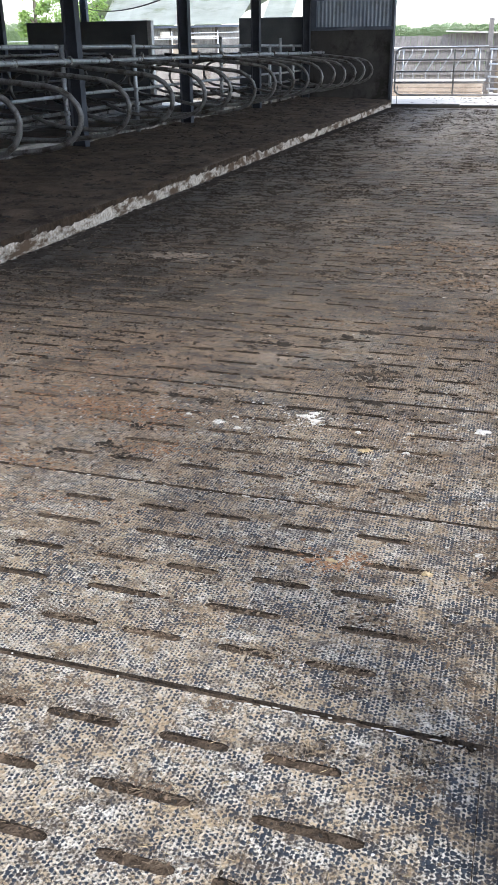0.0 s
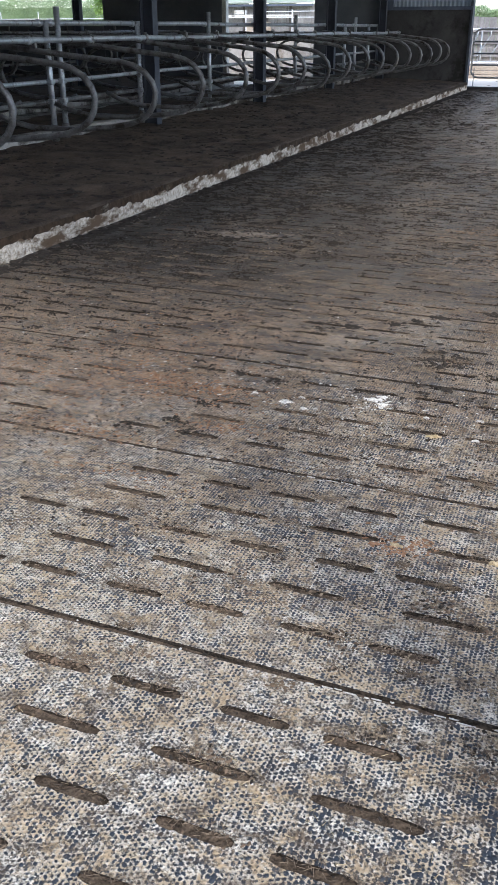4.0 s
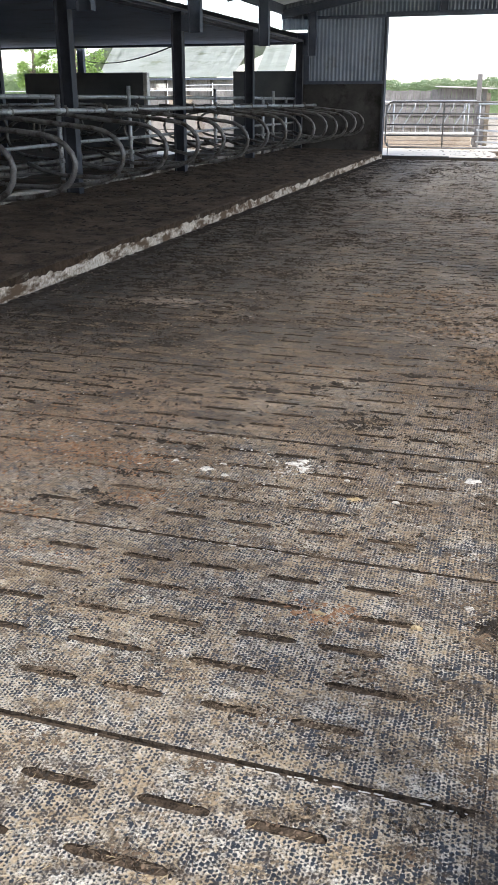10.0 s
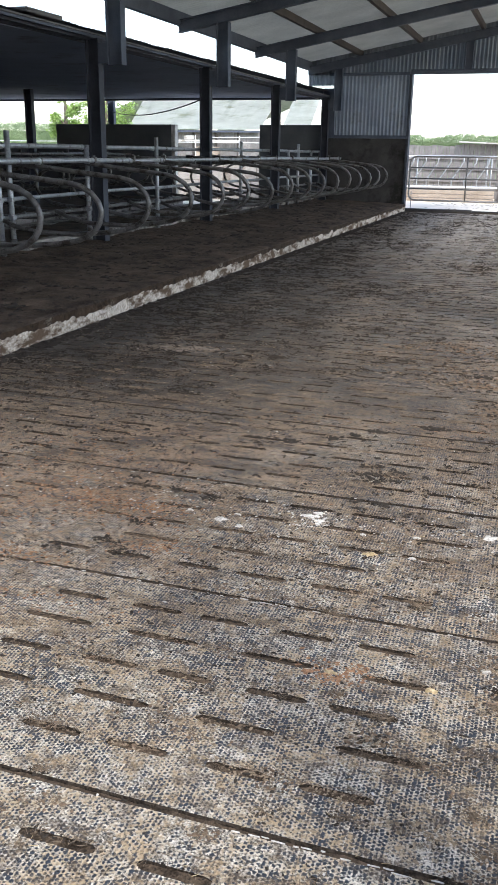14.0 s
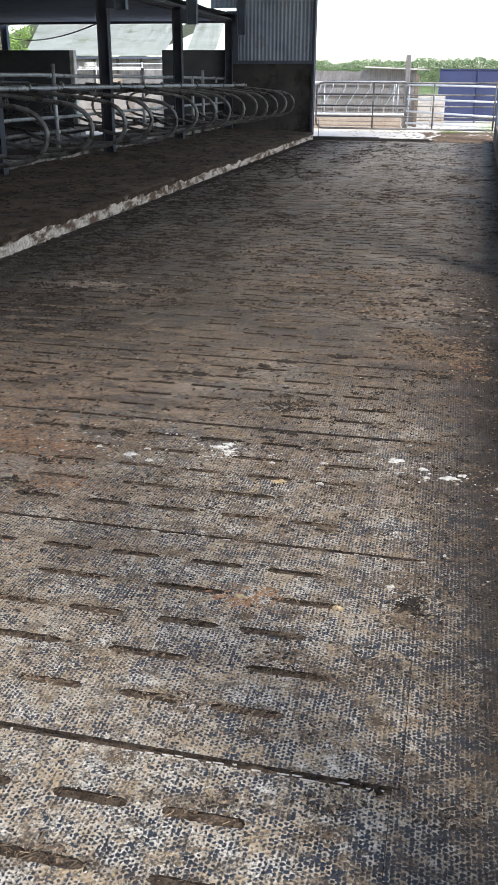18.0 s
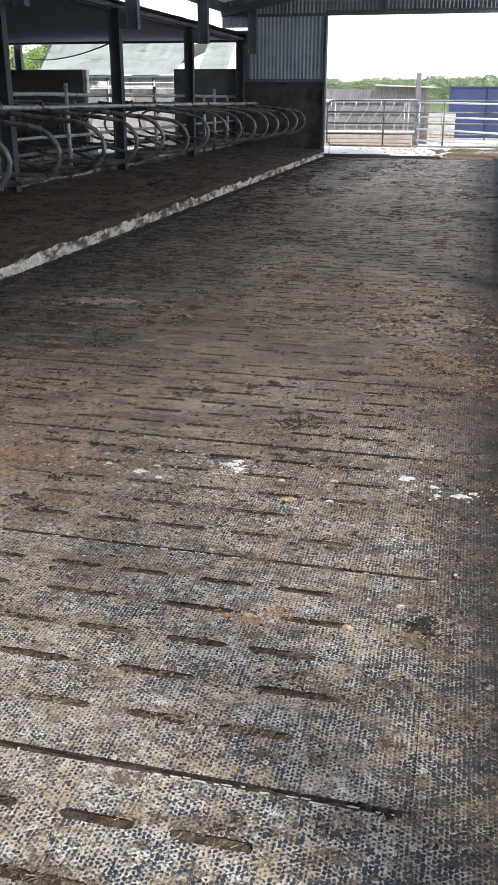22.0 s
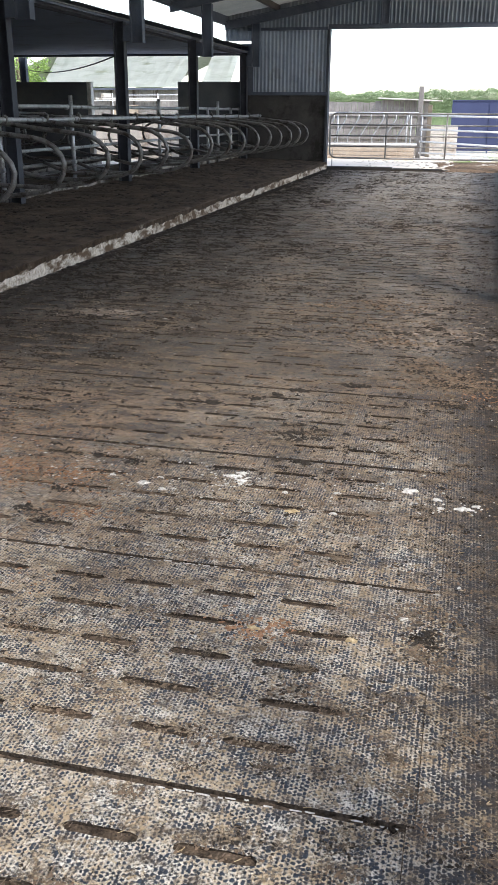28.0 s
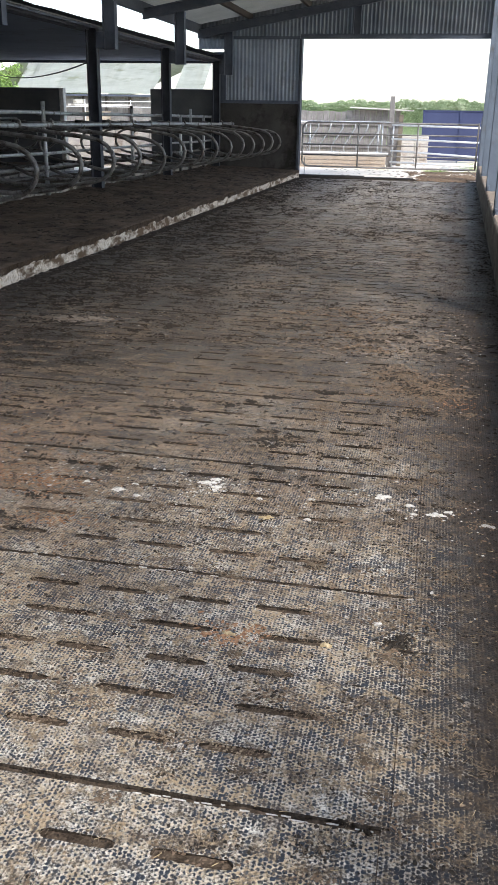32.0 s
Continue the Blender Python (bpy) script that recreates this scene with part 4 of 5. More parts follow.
# ---- far barns ----
def barn(eave_l, eave_r, ridge_l, ridge_r, eave, ridge, label):
    """A barn from the corners of its near roof slope."""
    b = thing("far_barn", label, "barn", "far barns")
    lerp = lambda u, v, t: tuple(p + (w - p) * t for p, w in zip(u, v))
    n = max(4, int((eave_r[0] - eave_l[0]) / 0.3))
    bm = bmesh.new()
    rows = [[bm.verts.new((*lerp(eave_l, eave_r, k / n), eave + 0.012 * (k % 2))), bm.verts.new((*lerp(ridge_l, ridge_r, k / n), ridge + 0.012 * (k % 2)))] for k in range(n + 1)]
    for a, c in zip(rows, rows[1:]):
        bm.faces.new((a[0], c[0], c[1], a[1]))
    bmesh.ops.solidify(bm, geom=list(bm.faces), thickness=0.05)
    part("roof_slope", bm, GREEN_ROOF, b)
    bm = bmesh.new()
    far_y = 2 * ridge_l[1] - eave_l[1]
    far_l, far_r = [(e[0] / e[1] * far_y - 7.0, far_y) for e in (eave_l, eave_r)]
    bm.faces.new([bm.verts.new(v) for v in ((*ridge_l, ridge), (*ridge_r, ridge), (*far_r, eave), (*far_l, eave))])
    bmesh.ops.solidify(bm, geom=list(bm.faces), thickness=0.05)
    part("back_slope", bm, GREEN_ROOF, b)
    count = max(2, int((eave_r[0] - eave_l[0]) / 1.2))
    for k in range(count):
        u, v = lerp(eave_l, eave_r, k / count), lerp(eave_l, eave_r, (k + 1) / count)
        part("wall_panel", block(u[0] + 0.05, v[0] - 0.02, u[1] + 0.3, u[1] + 0.42, -0.15, eave - 0.03), WEATHERED, b)
        part("wall_post", block(u[0] - 0.06, u[0] + 0.06, u[1] + 0.2, u[1] + 0.32, -0.15, eave - 0.1), TIMBER, b)
    part("gutter", bar(((*eave_l, eave - 0.1), (*eave_r, eave - 0.1)), 0.1, 0.12, (0, 0, 1)), DARK_STEEL, b)
    return b


first_barn = barn((-24.5, 50), (-16.2, 50), (-28.8, 62), (-18.5, 62), 2.66, 5.3, "far barn with a pale mossy roof and grey walls")
part("notice_board", block(-20.9, -20.3, 50.1, 50.18, 2.12, 2.34), WHITE_PAINT, first_barn)
part("pale_rail", block(-21.2, -17.4, 50.0, 50.1, 2.0, 2.1), WHITE_PAINT, first_barn)
part("red_shutter", block(-20.2, -18.7, 50.1, 50.18, 1.1, 1.72), RUST_BOARD, first_barn)
barn((-14.95, 50), (-13.3, 50), (-17.5, 62), (-15.6, 62), 2.66, 5.3, "small far shed with a pale green roof")
rails = thing("yard_rails", "white galvanised rails across the far yard", "rails", at=(0, 40, 0))
for x0, x1, z in ((-30, -11, 1.84), (-15.4, -12.2, 2.08), (-30, -11, 1.5)):
    part("rail", tube([(x0, 0, z), (x1, 0, z + 0.02)], 0.018, 6), SUNLIT_GALV, rails)
for k in range(9):
    part("rail_post", tube([(-29.2 + 2.18 * k, 0, -0.05), (-29.2 + 2.18 * k, 0, 2.16)], 0.024, 6), SUNLIT_GALV, rails)

# ---- beyond the columns ----
# the tank shape is a guess that stands in for a pale block
tank = thing("pale_block", "pale round shape added in place of a pale block in the side yard", "tank", at=(3.78, 36, -0.05))
part("round_body", tube([(0, 0, 0), (0, 0, 1.82)], 1.1, 24), WHITE_PAINT, tank, smooth=True)
part("round_lid", tube([(0, 0, 1.82), (0, 0, 1.9)], 0.5, 20), WHITE_PAINT, tank)
hurdle = thing("hurdle", "dark steel hurdle standing in the side yard", "hurdle", at=(2.1, 20, -0.04))
for z in (0.24, 0.38, 0.52, 0.66):
    part("hurdle_bar", tube([(-0.7, 0, z), (1.6, 0, z)], 0.025, 8), DARK_STEEL, hurdle)
for x in (-0.7, 1.6):
    part("hurdle_upright", tube([(x, 0, 0), (x, 0, 0.72)], 0.03, 8), DARK_STEEL, hurdle)

# ---- muck, straw and droppings ----
PITCH, ROW = 1.02, 0.17
JOINT = 1.573 - 8 * PITCH


def slots_in(x0, x1, odd):
    """The slots of one row between x0 and x1: short pairs, or longer single ones in between."""
    found, right, k = [], (-0.283 if odd else -0.2), 0
    while right > -4.3:
        length = 0.18 if odd else 0.225
        if right - length > x0 + 0.05 and right < x1 - 0.05:
            found.append((right - length, right))
        right -= (0.25 if k % 2 == 0 else 0.28) if odd else 0.37
        k += 1
    return sorted(found)


def clear(x, y):
    return KERB_X + 0.05 < x < WALL_X - 0.04 + SKEW * y


places, clumps = [], 0
while clumps < 8000:
    y = 1.3 + 22.6 * random.random() ** 1.1
    x = random.uniform(KERB_X, WALL_X + 0.5)
    thick = noise.fractal((x * 0.9, y * 0.7, 3.0), 1.0, 2.0, 5) + (0.55 if x < -2.2 - 0.04 * y and y > 4.6 else 0) + (0.2 if x > -0.2 and 4.4 < y < 6.2 else 0) + (0.1 if y > 6 else -0.12) - (0.25 if x > 0.1 + SKEW * y and not 4.4 < y < 6.2 else 0)
    if clear(x, y) and thick * 1.3 - max(0.0, 2.6 - y) > random.uniform(-0.2, 0.7):
        clumps += 1
        big = min(0.05, 0.004 * y + 0.002, 0.007 + random.expovariate(1 / 0.013))
        if x < -1.8 and y > 4.6:
            big *= 1.3
        if y > 8:
            big *= 0.85
        a = random.gauss(0, 0.6)
        for k in range(random.randint(5, 15)):
            u, v = random.gauss(0, big), random.gauss(0, big * 0.45)
            places.append((x + u * math.cos(a) - v * math.sin(a), y + u * math.sin(a) + v * math.cos(a), random.uniform(-0.001, big * 0.15), big * random.uniform(0.1, 0.36), random.uniform(0.5, 1.3)))
for k in range(16000):
    x, y = random.uniform(KERB_X, WALL_X + 0.4), 1.3 + 22 * random.random() ** 1.3
    places.append((x, y, 0.0, min(0.012 if y > 4 else 0.0012 * y, 0.0012 + random.expovariate(1 / 0.0028)), 0.7))
places = [p for p in places if clear(*p[:2])]
scatter("muck_clods", places[::2], DARK_MUCK, "dark clods of muck trodden over the mats", "muck")
scatter("damp_clods", places[1::2], MUCK, "moist black clods of muck trodden over the mats", "muck")
places = [(random.uniform(-3.7, 0.9), 2.6 + 18 * random.random() ** 1.5, 0.0, random.uniform(0.0015, 0.006), 0.6) for k in range(12000)]
scatter("tan_crumbs", [p for p in places if clear(*p[:2])], TAN_MUCK, "tan crumbs of dry muck strewn over the mats", "crumbs")
places = []
for k in range(8, 24):
    y0 = JOINT + PITCH * k
    places += [(random.uniform(-3.6, 0.4 + 0.02 * y0), y0 + random.gauss(0, 0.007), -0.012, random.uniform(0.004, 0.014), 0.7) for n in range(150)]
places += [(random.gauss(0.01, 0.01) + SKEW * y, y, -0.01, random.uniform(0.003, 0.01), 0.6) for y in (random.uniform(1, 14) for n in range(500))]
scatter("joint_muck", places, DARK_MUCK, "dark crumbly muck packed in the joints between mats", "muck")
places = []
for n in range(2200):
    k, y0 = random.randrange(1, 6), JOINT + PITCH * random.randrange(8, 14)
    a, b = random.choice(slots_in(-3.6, 0, k % 2 == 1))
    places.append((random.uniform(a, b) + SKEW * y0, y0 + 0.009 + ROW * k + random.gauss(0, 0.007), -0.016, random.uniform(0.003, 0.008), 0.7))
scatter("slot_muck", places[::2], DARK_MUCK, "dark crumbly muck packed in the slots of the mats", "muck")
scatter("slot_crumbs", places[1::6], TAN_MUCK, "tan crumbs caught in the slots of the mats", "crumbs")
def slivers(name, places, material, label, category):
    """Thin flat flakes that lie along x. places: x, y, z, length, width."""
    verts, faces = [], []
    for x, y, z, length, width in places:
        n, steps = len(verts), 4
        for i in range(steps + 1):
            u, w = x + length * (i / steps - 0.5), width * (0.35 + 0.65 * math.sin(math.pi * i / steps)) * random.uniform(0.6, 1.2)
            c = y + random.uniform(-0.2, 0.2) * width
            verts += [(u, c - w / 2, z - 0.002), (u, c, z + 0.0015), (u, c + w / 2, z - 0.002)]
        for i in range(steps):
            k = n + 3 * i
            faces += [(k, k + 3, k + 4, k + 1), (k + 1, k + 4, k + 5, k + 2)]
    data = bpy.data.meshes.new(name)
    data.from_pydata(verts, [], faces)
    data.materials.append(material)
    return tagged(new(name, data), label, category, kind="stuff")


places = []
for k in (8, 9):
    y0, x = JOINT + PITCH * k, -2.0
    while x < 0.0:
        step = random.uniform(0.008, 0.05)
        if noise.noise((x * 2.6, k * 3.7, 0)) > 0.22 + random.uniform(-0.35, 0.35):
            places.append((x + step / 2 + SKEW * y0 - 0.018, y0 - 0.009 + random.gauss(0, 0.0045), 0.0005, step * random.uniform(0.5, 1.0), random.uniform(0.0015, 0.005)))
        x += step * random.uniform(0.5, 1.4)
slivers("joint_slivers", places, WHITE_CHIP, "white slivers along the joints between mats", "chips")
places = []
while len(places) < 2600:
    y = 1.5 + 22 * random.random() ** 1.2
    if noise.fractal((y * 1.3, 5, 0), 1.0, 2.0, 3) > random.uniform(-0.5, 0.5):
        places.append((WALL_X - abs(random.gauss(0, 0.06)) + SKEW * y, y, 0.0, 0.002 + min(0.012, random.expovariate(1 / 0.003)), 0.6))
scatter("wall_muck", places, MUCK, "dark muck lying along the foot of the low wall", "muck")
places = [(random.uniform(KERB_X + 0.02, KERB_X + 0.16), random.uniform(1, 24), 0.0, random.uniform(0.008, 0.035), 0.6) for k in range(2600)]
scatter("kerb_muck", places, DARK_MUCK, "dark muck lying along the foot of the kerb", "muck")
places = [(random.uniform(-6.2, KERB_X - 0.1), 2 + 22 * random.random() ** 1.2, 0.0, min(0.045, 0.004 + random.expovariate(1 / 0.008)), 0.5) for k in range(9000)]
places = [(x, y, bed_z(x, y) + 0.004, s, f) for x, y, z, s, f in places]
scatter("bed_muck", places, DARK_MUCK, "dark clods of muck on the cubicle bed", "muck")
places = [(random.uniform(-6.1, KERB_X - 0.1), 3 + 20 * random.random() ** 1.3, 0.0, random.uniform(0.002, 0.006), 0.5) for k in range(900)]
scatter("bed_specks", [(x, y, bed_z(x, y) + 0.012, s, f) for x, y, z, s, f in places], TAN_MUCK, "tan specks of dry muck and straw on the bed", "crumbs")
tan, dark, fluff = [], [], []
for cx, cy, rx, ry, n in ((-0.13, 5.28, 0.14, 0.10, 420), (0.02, 5.05, 0.12, 0.10, 420), (-0.42, 5.85, 0.16, 0.07, 200), (0.06, 4.9, 0.11, 0.05, 260), (0.0, 4.56, 0.08, 0.05, 90),
                          (-0.66, 6.95, 0.35, 0.16, 420), (-0.3, 6.2, 0.4, 0.2, 240), (-1.3, 4.75, 0.5, 0.1, 160), (-2.2, 4.0, 0.4, 0.3, 220), (-1.77, 3.28, 0.14, 0.08, 120), (-1.9, 2.65, 0.2, 0.06, 120), (-0.31, 1.98, 0.05, 0.025, 70), (-0.02, 4.95, 0.12, 0.06, 300), (-0.55, 1.75, 0.05, 0.03, 50), (0.02, 2.45, 0.07, 0.05, 120), (0.0, 2.25, 0.05, 0.03, 70), (-0.9, 1.9, 0.08, 0.04, 60), (-1.3, 2.1, 0.1, 0.05, 60)):
    for k in range(n):
        x, y = cx + random.gauss(0, rx), cy + random.gauss(0, ry)
        if clear(x, y):
            h = 0.02 * math.exp(-((x - cx) / rx) ** 2 - ((y - cy) / ry) ** 2)
            (tan if k % 3 else dark).append((x, y, h * random.random(), random.uniform(0.0012, 0.0034 + 0.0008 * cy) * (1 + cy * 0.08), random.uniform(0.4, 0.8)))
            fluff.append((x + random.gauss(0, 0.03), y + random.gauss(0, 0.03), h * random.random(), random.uniform(0.01, 0.03)))
dark += [(x + random.gauss(0, 0.03), y + random.gauss(0, 0.018), random.uniform(0, 0.006), random.uniform(0.002, 0.001 + 0.0023 * y), 1.0) for x, y in ((-0.03, 4.93), (-0.05, 5.0), (0.08, 5.08), (-0.5, 4.78), (-0.1, 6.3), (-0.35, 6.1), (0.12, 5.9), (-0.2, 6.75), (-0.9, 6.4), (-2.5, 5.4), (-2.1, 5.0), (-1.2, 4.3), (0.06, 4.91), (-0.02, 4.56), (0.06, 4.55), (-0.75, 3.93), (-0.68, 3.85), (-0.8, 4.62), (-1.7, 2.75), (-1.5, 3.05), (-0.66, 3.96), (-0.58, 4.0), (-0.72, 4.05), (-0.6, 3.9), (-0.89, 4.5), (-1.0, 4.42), (-0.02, 4.95), (0.08, 4.9), (-0.17, 5.16), (-1.55, 2.85), (-1.45, 2.78), (0.0, 2.31), (0.03, 2.29), (0.01, 2.34), (-1.3, 3.4)) for k in range(38)]
scatter("tan_muck", tan, TAN_MUCK, "tan crumbs of dry muck and straw on the mats", "muck")
scatter("broken_muck", dark, DARK_MUCK, "dark broken muck heaped among tan crumbs", "muck")
smear = []
# the first two smears put a wet patch's grey sheen into the colour
for cx, cy, rx, ry, n in ((-2.68, 6.2, 0.16, 0.08, 190), (-2.5, 6.26, 0.16, 0.06, 130), (-2.45, 12.6, 0.35, 0.3, 200), (-0.25, 6.95, 0.25, 0.2, 300), (-0.1, 6.2, 0.3, 0.25, 420), (-0.5, 5.6, 0.4, 0.2, 300), (-1.6, 10.0, 0.5, 0.4, 160), (-0.9, 13.5, 0.7, 0.6, 220)):
    smear += [(cx + random.gauss(0, rx), cy + random.gauss(0, ry), 0.0, random.uniform(0.004, 0.017), 0.12) for k in range(n)]
scatter("pale_smears", smear, WALL_DIRT, "pale dried slurry and painted wet sheen smeared over the mats", "slurry")
red = []
for cx, cy, rx, ry, n in ((-0.5, 2.26, 0.06, 0.035, 80), (-0.41, 2.29, 0.02, 0.012, 40), (-1.75, 3.25, 0.16, 0.07, 260), (-1.9, 2.64, 0.2, 0.04, 200), (-1.57, 3.22, 0.08, 0.05, 80), (0.0, 4.75, 0.16, 0.06, 260), (-0.6, 4.76, 0.4, 0.035, 420), (-1.6, 3.17, 0.16, 0.08, 420), (-1.36, 2.87, 0.10, 0.04, 160), (-0.49, 2.23, 0.05, 0.03, 120), (-0.05, 4.98, 0.14, 0.07, 420), (-2.3, 3.1, 0.35, 0.25, 900), (-2.0, 3.6, 0.4, 0.25, 700), (-1.5, 2.35, 0.2, 0.05, 120)):
    red += [(cx + random.gauss(0, rx), cy + random.gauss(0, ry), 0.0, random.uniform(0.0015, 0.0065), 0.4) for k in range(n)]
scatter("reddish_crumbs", red, RED_MUCK, "reddish brown crumbs trodden into the mats", "crumbs")
straws("heap_straw", fluff, FIBRE, "brown straw fibres mixed with the muck", "straw")
places = [(random.uniform(-3.6, 0.5), 1.2 + 9 * random.random() ** 1.1, 0.0, random.uniform(0.002, 0.006), 0.5) for k in range(420)]
places += [(random.gauss(-1.25, 0.55), random.gauss(3.3, 0.16), 0.0, random.uniform(0.002, 0.006), 0.4) for k in range(200)]
places += [(random.gauss(0.0, 0.28), random.gauss(3.3, 0.1), 0.0, random.uniform(0.002, 0.006), 0.4) for k in range(90)]
places += [(random.gauss(-0.82, 0.045), random.gauss(3.34, 0.045), 0.0, random.uniform(0.002, 0.007), 0.5) for k in range(70)]
places += [(random.gauss(-2.6, 0.5), random.gauss(6.6, 0.8), 0.0, random.uniform(0.003, 0.007), 0.4) for k in range(60)]
scatter("white_chips", [p for p in places if clear(*p[:2])], WHITE_CHIP, "small white chips and dried droppings on the mats", "chips")
places = [(random.uniform(-3.6, 0.5), 1.1 + 9 * random.random() ** 1.6, 0.0, random.uniform(0.006, 0.022)) for k in range(3000)]
straws("loose_straw", places, STRAW, "loose bits of straw lying on the mats", "straw")
tufts, rim_dark, rim_tan = [], [], []
for m in range(7, 13):
    y0 = JOINT + PITCH * m
    for k in range(1, 6):
        for a, b in slots_in(-3.6, 0.01, k % 2 == 1):
            cy = y0 + 0.006 + ROW * k
            n, kind = random.randint(20, 110), random.random()
            for i in range(n):
                x, y = random.uniform(a - 0.03, b + 0.03) + SKEW * y0, cy + random.gauss(0.012, 0.013)
                tufts.append((x, y, abs(random.gauss(0, 0.003)), random.uniform(0.005, 0.02)))
            for i in range(random.randint(15, 70)):
                x, y = random.uniform(a - 0.015, b + 0.015) + SKEW * y0, cy + random.gauss(0.010, 0.014)
                (rim_dark if kind < 0.55 else rim_tan).append((x, y, random.uniform(-0.006, 0.0), random.uniform(0.001, 0.0045), random.uniform(0.4, 0.8)))
for n in range(240):
    cx, cy, r = random.uniform(-2.8, 0.3), random.uniform(1.2, 5.5), random.uniform(0.015, 0.06)
    tufts += [(cx + random.gauss(0, r), cy + random.gauss(0, r * 0.5), abs(random.gauss(0, 0.004)), random.uniform(0.006, 0.024)) for i in range(60)]
    (rim_dark if n % 2 else rim_tan).extend((cx + random.gauss(0, r), cy + random.gauss(0, r * 0.5), 0.0, random.uniform(0.0012, 0.005), 0.6) for i in range(30))
straws("trodden_fibres", [p for p in tufts if clear(*p[:2])], FIBRE, "tufts of brown trodden straw fibres round the slots", "straw")
scatter("rim_muck", rim_dark, DARK_MUCK, "dark crumbs of muck caught round the slots", "muck")
scatter("rim_crumbs", rim_tan, TAN_MUCK, "tan crumbs caught round the slots", "crumbs")
clods, flakes = [], []
for n in range(3600):
    x, y = random.uniform(KERB_X, WALL_X + 0.1), 2.8 + 20 * random.random() ** 1.25
    r = min(0.024, 0.0018 + 0.0006 * y + random.expovariate(1 / 0.005), 0.004 * y - 0.006)
    if clear(x, y) and noise.fractal((x * 1.3, y * 0.9, 8.0), 1.0, 2.0, 4) > random.uniform(-0.5, 0.35):
        clods += [(x + random.gauss(0, r), y + random.gauss(0, r * 0.5), random.uniform(0, r * 0.3), r * random.uniform(0.25, 0.6), random.uniform(0.6, 1.2)) for i in range(random.randint(2, 6))]
for n in range(3600):
    x, y = random.uniform(KERB_X, WALL_X + 0.1), 1.6 + 17 * random.random() ** 1.4
    if clear(x, y) and noise.fractal((x * 1.1, y * 0.8, 2.0), 1.0, 2.0, 4) > random.uniform(-0.35, 0.4):
        flakes.append((x, y, 0.001, min(0.0055, 0.001 + 0.0003 * y + random.expovariate(1 / 0.0012)), 0.6))
clods += [(random.uniform(-3.5, 0.35), 1.9 + 8 * random.random() ** 1.3, 0.0, random.uniform(0.0015, 0.0065), random.uniform(0.5, 1.0)) for n in range(8000)]
flakes += [(random.uniform(-3.5, 0.35), 1.7 + 8 * random.random() ** 1.3, 0.001, random.uniform(0.0012, 0.005), 0.6) for n in range(4500)]
for n in range(2400):
    x, y, r = random.uniform(-3.6, 0.4), 3.4 + 9 * random.random() ** 1.3, random.uniform(0.004, 0.014)
    if noise.fractal((x * 1.5, y * 1.1, 1.0), 1.0, 2.0, 4) > random.uniform(-0.4, 0.4):
        clods += [(x + random.gauss(0, r * 1.4), y + random.gauss(0, r * 0.6), random.uniform(0, r * 0.4), r * random.uniform(0.25, 0.7), random.uniform(0.5, 1.1)) for i in range(random.randint(4, 9))]
for cx, cy, rx in ((-0.37, 1.75, 0.05), (-0.31, 1.865, 0.045), (-0.31, 1.98, 0.03), (-0.56, 1.76, 0.035), (-0.75, 1.9, 0.05), (-0.95, 1.75, 0.04), (-0.1, 1.7, 0.04), (-1.2, 2.05, 0.05)):
    flakes += [(cx + random.gauss(0, rx), cy + random.gauss(0, 0.014), random.uniform(0, 0.004), random.uniform(0.001, 0.0036), 0.6) for i in range(70)]
scatter("single_clods", clods, DARK_MUCK, "dark single clods of dry muck on the mats", "muck")
scatter("pale_flakes", flakes, PALE_FLAKE, "pale flakes of straw and dry muck on the mats", "crumbs")
places = []
while len(places) < 2600:
    x = random.uniform(-3.72, -0.55)
    y = 24.5 + 0.07 * noise.noise((x * 1.7, 3, 0)) + random.gauss(0, 0.06 if x < -1.9 else 0.035)
    if noise.noise((x * 4.0, 7, 0)) > -0.45:
        places.append((x, y, -0.01, random.uniform(0.012, 0.045), random.uniform(0.5, 1.1)))
for n in range(260):
    x, y = random.uniform(-3.7, 0.6), random.uniform(23.2, 25.0)
    places += [(x + random.gauss(0, 0.05), y + random.gauss(0, 0.03), -0.01, random.uniform(0.01, 0.03), 0.8) for k in range(4)]
scatter("doorway_muck", places, MUCK, "dark muck scraped up across the gateway", "muck")
# a step edge in shadow, with the shadow put into the dark concrete
threshold = thing("threshold", "mucky concrete sill across the gateway, shadow put into its dark colour", "sill", kind="structure")
for x0, x1, top in ((-3.79, -2.0, 0.07), (-1.995, -0.7, 0.045)):
    part("sill_block", block(x0, x1, 24.42, 24.54, -0.09, top, 0.012), DARK_CONCRETE, threshold)
places = [(random.gauss(0.5, 0.5), END_Y + random.uniform(-0.2, 4.5), -0.01, random.uniform(0.03, 0.12), 0.4) for k in range(1500)]
places += [(random.uniform(-3.6, 1.2), END_Y + random.uniform(0.8, 5), -0.01, random.uniform(0.01, 0.04), 0.4) for k in range(160)]
scatter("yard_soil", [p for p in places if p[1] > END_Y + 0.3 or p[0] < 0.8], TAN_MUCK, "tan soil spread over the concrete by the gateway", "soil")
places = [(random.gauss(-0.2, 0.2), END_Y + 4.4 + random.gauss(0, 0.3), -0.01 + abs(random.gauss(0, 0.02)), random.uniform(0.06, 0.12)) for k in range(900)]
places += [(random.gauss(1.0, 0.3), END_Y + 5 + random.gauss(0, 0.5), abs(random.gauss(0, 0.15)), random.uniform(0.1, 0.3)) for k in range(900)]
straws("grass_tufts", places, GRASS, "tufts of green grass growing through the yard", "grass")


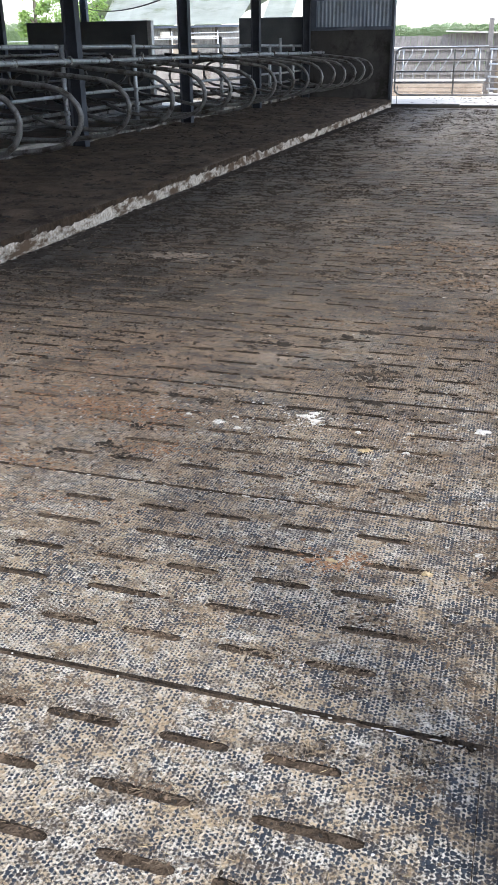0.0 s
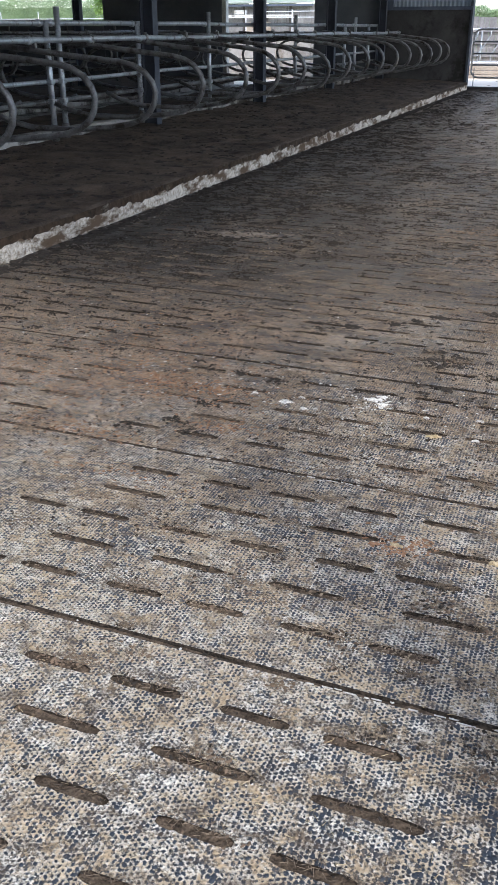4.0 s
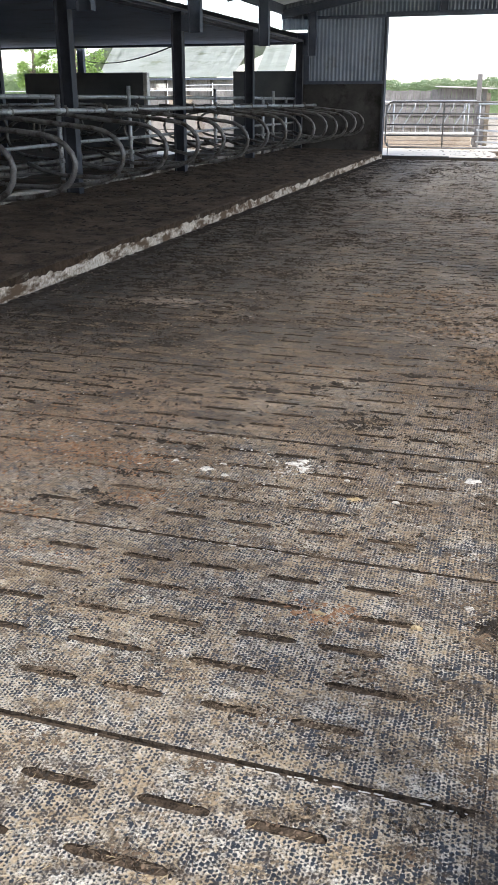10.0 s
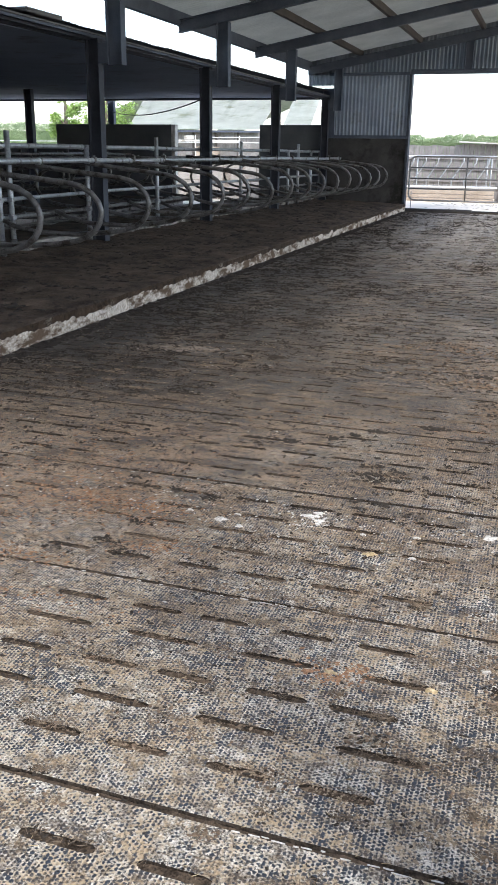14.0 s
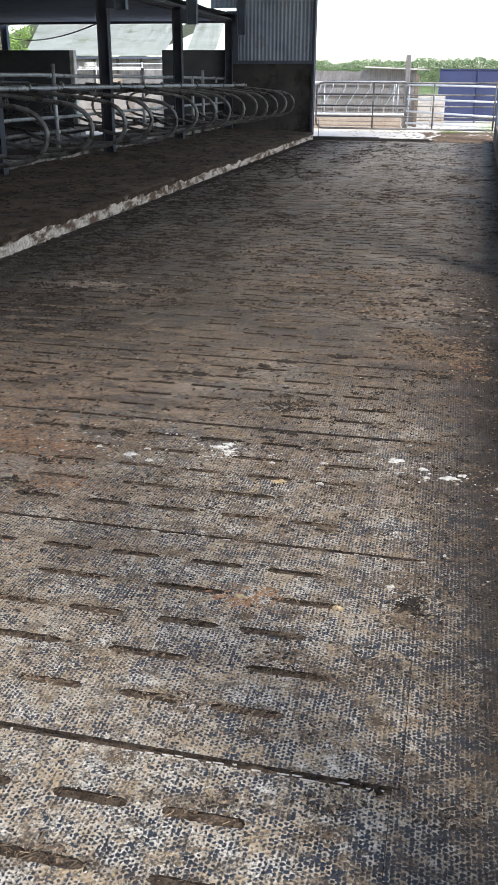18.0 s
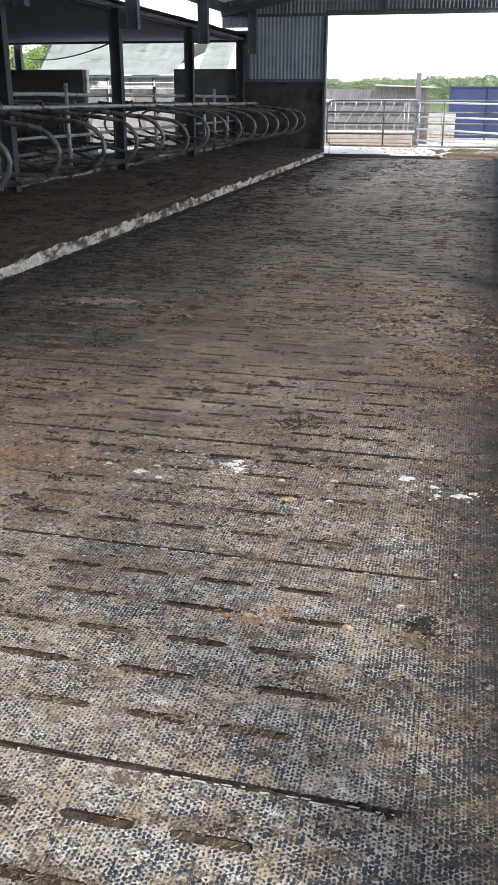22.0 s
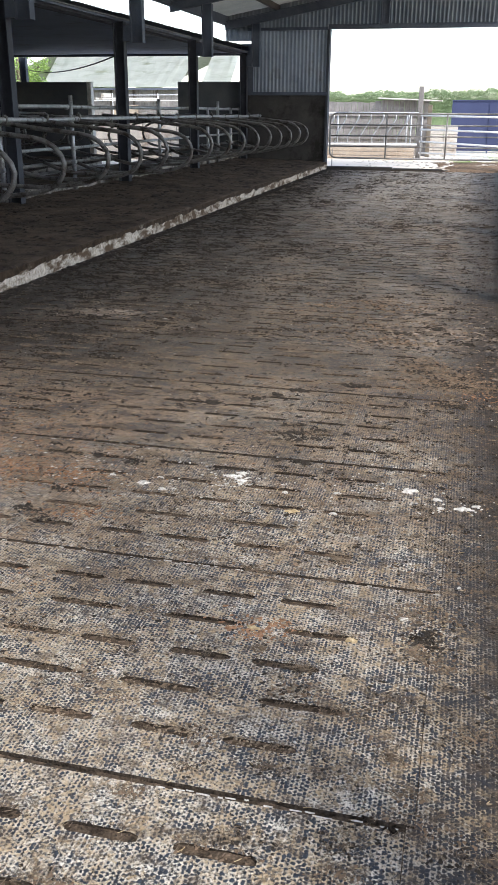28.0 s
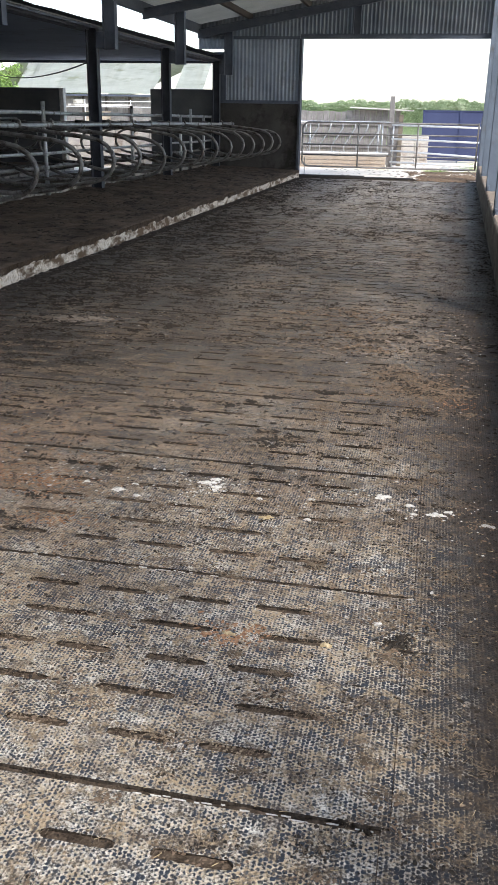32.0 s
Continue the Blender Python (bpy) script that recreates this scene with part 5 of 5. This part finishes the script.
def dropping(x, y, r, material, label, name="dropping"):
    bm = bmesh.new()
    rnd = random.Random(int(x * 1000) + int(y * 77))
    top, rings = bm.verts.new((0, 0, 0.006)), []
    for q, z in ((0.45, 0.006), (0.8, 0.004), (1.0, -0.002)):
        rings.append([bm.verts.new((r * q * math.cos(a) * 1.25, r * q * math.sin(a) * 0.8, z)) for a in (math.tau * k / 18 for k in range(18))])
    for k in range(18):
        w = rnd.uniform(0.2, 1.35)
        for ring in rings:
            ring[k].co.x *= w
            ring[k].co.y *= w
    for k in range(18):
        n = (k + 1) % 18
        bm.faces.new((top, rings[0][k], rings[0][n]))
        for a, b in zip(rings, rings[1:]):
            bm.faces.new((a[k], b[k], b[n], a[n]))
    ob = part(name, bm, material)
    ob.location = (x, y, 0.0)
    return tagged(ob, label, "dropping", "droppings")


for x, y, r in ((-0.85, 3.36, 0.03), (-0.8, 3.32, 0.024), (-0.82, 3.4, 0.02), (-0.11, 3.39, 0.034), (0.0, 3.33, 0.022), (0.11, 3.26, 0.034), (0.16, 3.3, 0.016), (-1.19, 3.2, 0.028), (-1.1, 3.16, 0.016), (0.3, 3.21, 0.018), (-0.06, 2.41, 0.016), (0.02, 3.25, 0.012), (-1.2, 3.21, 0.018), (-1.14, 3.27, 0.013),
                (-1.35, 3.25, 0.012), (-0.39, 3.29, 0.014), (-0.055, 2.405, 0.013), (-0.6, 3.25, 0.01), (0.32, 3.2, 0.014), (-0.38, 3.1, 0.014)):
    dropping(x, y, r * 0.85, WHITE_CHIP, "white dried bird dropping on the rubber mat")
# the first three are pale for the sheen of a wet patch
for x, y, r in ((-2.75, 6.2, 0.035), (-2.52, 6.28, 0.03), (-2.6, 6.1, 0.03), (-0.25, 6.95, 0.05), (-0.1, 6.8, 0.04)):
    dropping(x, y, r, WALL_DIRT, "pale dried slurry and painted wet sheen on the rubber mat", "slurry_patch")
for x, y, r in ((-0.54, 3.08, 0.022), (-0.2, 2.26, 0.016), (-0.5, 2.25, 0.02)):
    dropping(x, y, r, STRAW, "pale yellow dried dropping on the rubber mat")
for x, y, r in ((-0.01, 2.31, 0.022), (0.035, 2.28, 0.016), (-0.03, 1.57, 0.020), (-0.075, 1.578, 0.013)):
    dropping(x, y, r, MUCK, "dark dropping trodden into the rubber mat")


# ---- rubber mats ----
def mat_mesh(name, x0, x1, slotted=True):
    """One mat from y = 0 on, with its slots cut through, their rims worn and ragged, and its edges chamfered."""
    verts, faces, mucky, deep, half = [], [], set(), -0.024, 0.0145
    long = PITCH - (0.012 if slotted else 0.001)

    def face(*pts):
        n = len(verts)
        verts.extend(pts)
        faces.append(tuple(range(n, n + len(pts))))

    def flat(a, b, c, d):
        face((a, c, 0), (b, c, 0), (b, d, 0), (a, d, 0))

    rows = [(ROW * k, slots_in(x0, x1, k % 2 == 1)) for k in range(1, 6)] if slotted else []
    at, reach = 0.004, half + 0.007
    for y, slots in rows:
        y += random.uniform(-0.005, 0.005)
        flat(x0, x1, at, y - reach)
        left = x0
        for a, b in slots:
            a, b = a + random.uniform(-0.012, 0.012), b + random.uniform(-0.012, 0.012)
            if random.random() < 0.05:
                continue
            steps = 14
            xs = [a + (b - a) * i / steps for i in range(steps + 1)]
            low, high, drift = [], [], random.uniform(-3, 3)
            for i, x in enumerate(xs):
                round_end = min(1.0, 0.45 + 0.45 * min(i, steps - i))
                wear = 0.004 * noise.noise((x * 60, y * 7 + drift, 1.0)), 0.004 * noise.noise((x * 60, y * 7 + drift, 5.0))
                low.append(y - half * round_end + wear[0])
                high.append(y + half * round_end + wear[1])
            flat(left, a, y - reach, y + reach)
            for i in range(steps):
                face((xs[i], y - reach, 0), (xs[i + 1], y - reach, 0), (xs[i + 1], low[i + 1], 0), (xs[i], low[i], 0))
                face((xs[i], high[i], 0), (xs[i + 1], high[i + 1], 0), (xs[i + 1], y + reach, 0), (xs[i], y + reach, 0))
                mucky.update((len(faces), len(faces) + 1))
                face((xs[i], low[i], 0), (xs[i + 1], low[i + 1], 0), (xs[i + 1], low[i + 1] + 0.003, deep), (xs[i], low[i] + 0.003, deep))
                face((xs[i + 1], high[i + 1], 0), (xs[i], high[i], 0), (xs[i], high[i] - 0.003, deep), (xs[i + 1], high[i + 1] - 0.003, deep))
            for x, i in ((a, 0), (b, steps)):
                mucky.add(len(faces))
                end = [(x, low[i], 0), (x, high[i], 0), (x, high[i], deep), (x, low[i], deep)]
                face(*(end if i else end[::-1]))
            left = b
        flat(left, x1, y - reach, y + reach)
        at = y + reach
    flat(x0, x1, at if slotted else 0.0, long - (0.004 if slotted else 0.0))
    for y, e in ((0.004, -1), (long - 0.004, 1)) if slotted else ():
        mucky.update((len(faces), len(faces) + 1))
        quad = [(x0, y, 0), (x1, y, 0), (x1, y + 0.004 * e, -0.005), (x0, y + 0.004 * e, -0.005)]
        face(*(quad[::-1] if e < 0 else quad[::1]))
        quad = [(x0, y + 0.004 * e, -0.005), (x1, y + 0.004 * e, -0.005), (x1, y + 0.004 * e, deep), (x0, y + 0.004 * e, deep)]
        face(*quad)
    for x in (x0, x1):
        face((x, 0.0, deep), (x, long, deep), (x, long, 0), (x, 0.0, 0))
    data = bpy.data.meshes.new(name)
    data.from_pydata(verts, [], faces)
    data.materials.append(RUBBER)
    data.materials.append(MUCK)
    for k in mucky:
        data.polygons[k].material_index = 1
    return data


MATS = [[mat_mesh("rubber_mat", -1.866, 0.013) for n in range(6)], [mat_mesh("rubber_mat", KERB_X - 0.42, -1.869) for n in range(3)], [mat_mesh("edge_strip", 0.015, WALL_X + 0.06, False)]]
for k in range(0, 31):
    y = JOINT + PITCH * k + 0.006
    if y + PITCH > END_Y + 0.1:
        break
    for versions, name in zip(MATS, ("rubber_mat", "rubber_mat", "edge_strip")):
        ob = new(name, versions[k % len(versions)])
        ob.parent = floor
        ob.location = (-0.018 + SKEW * y, y, random.uniform(-0.002, 0.001) if name == "rubber_mat" else -0.001)
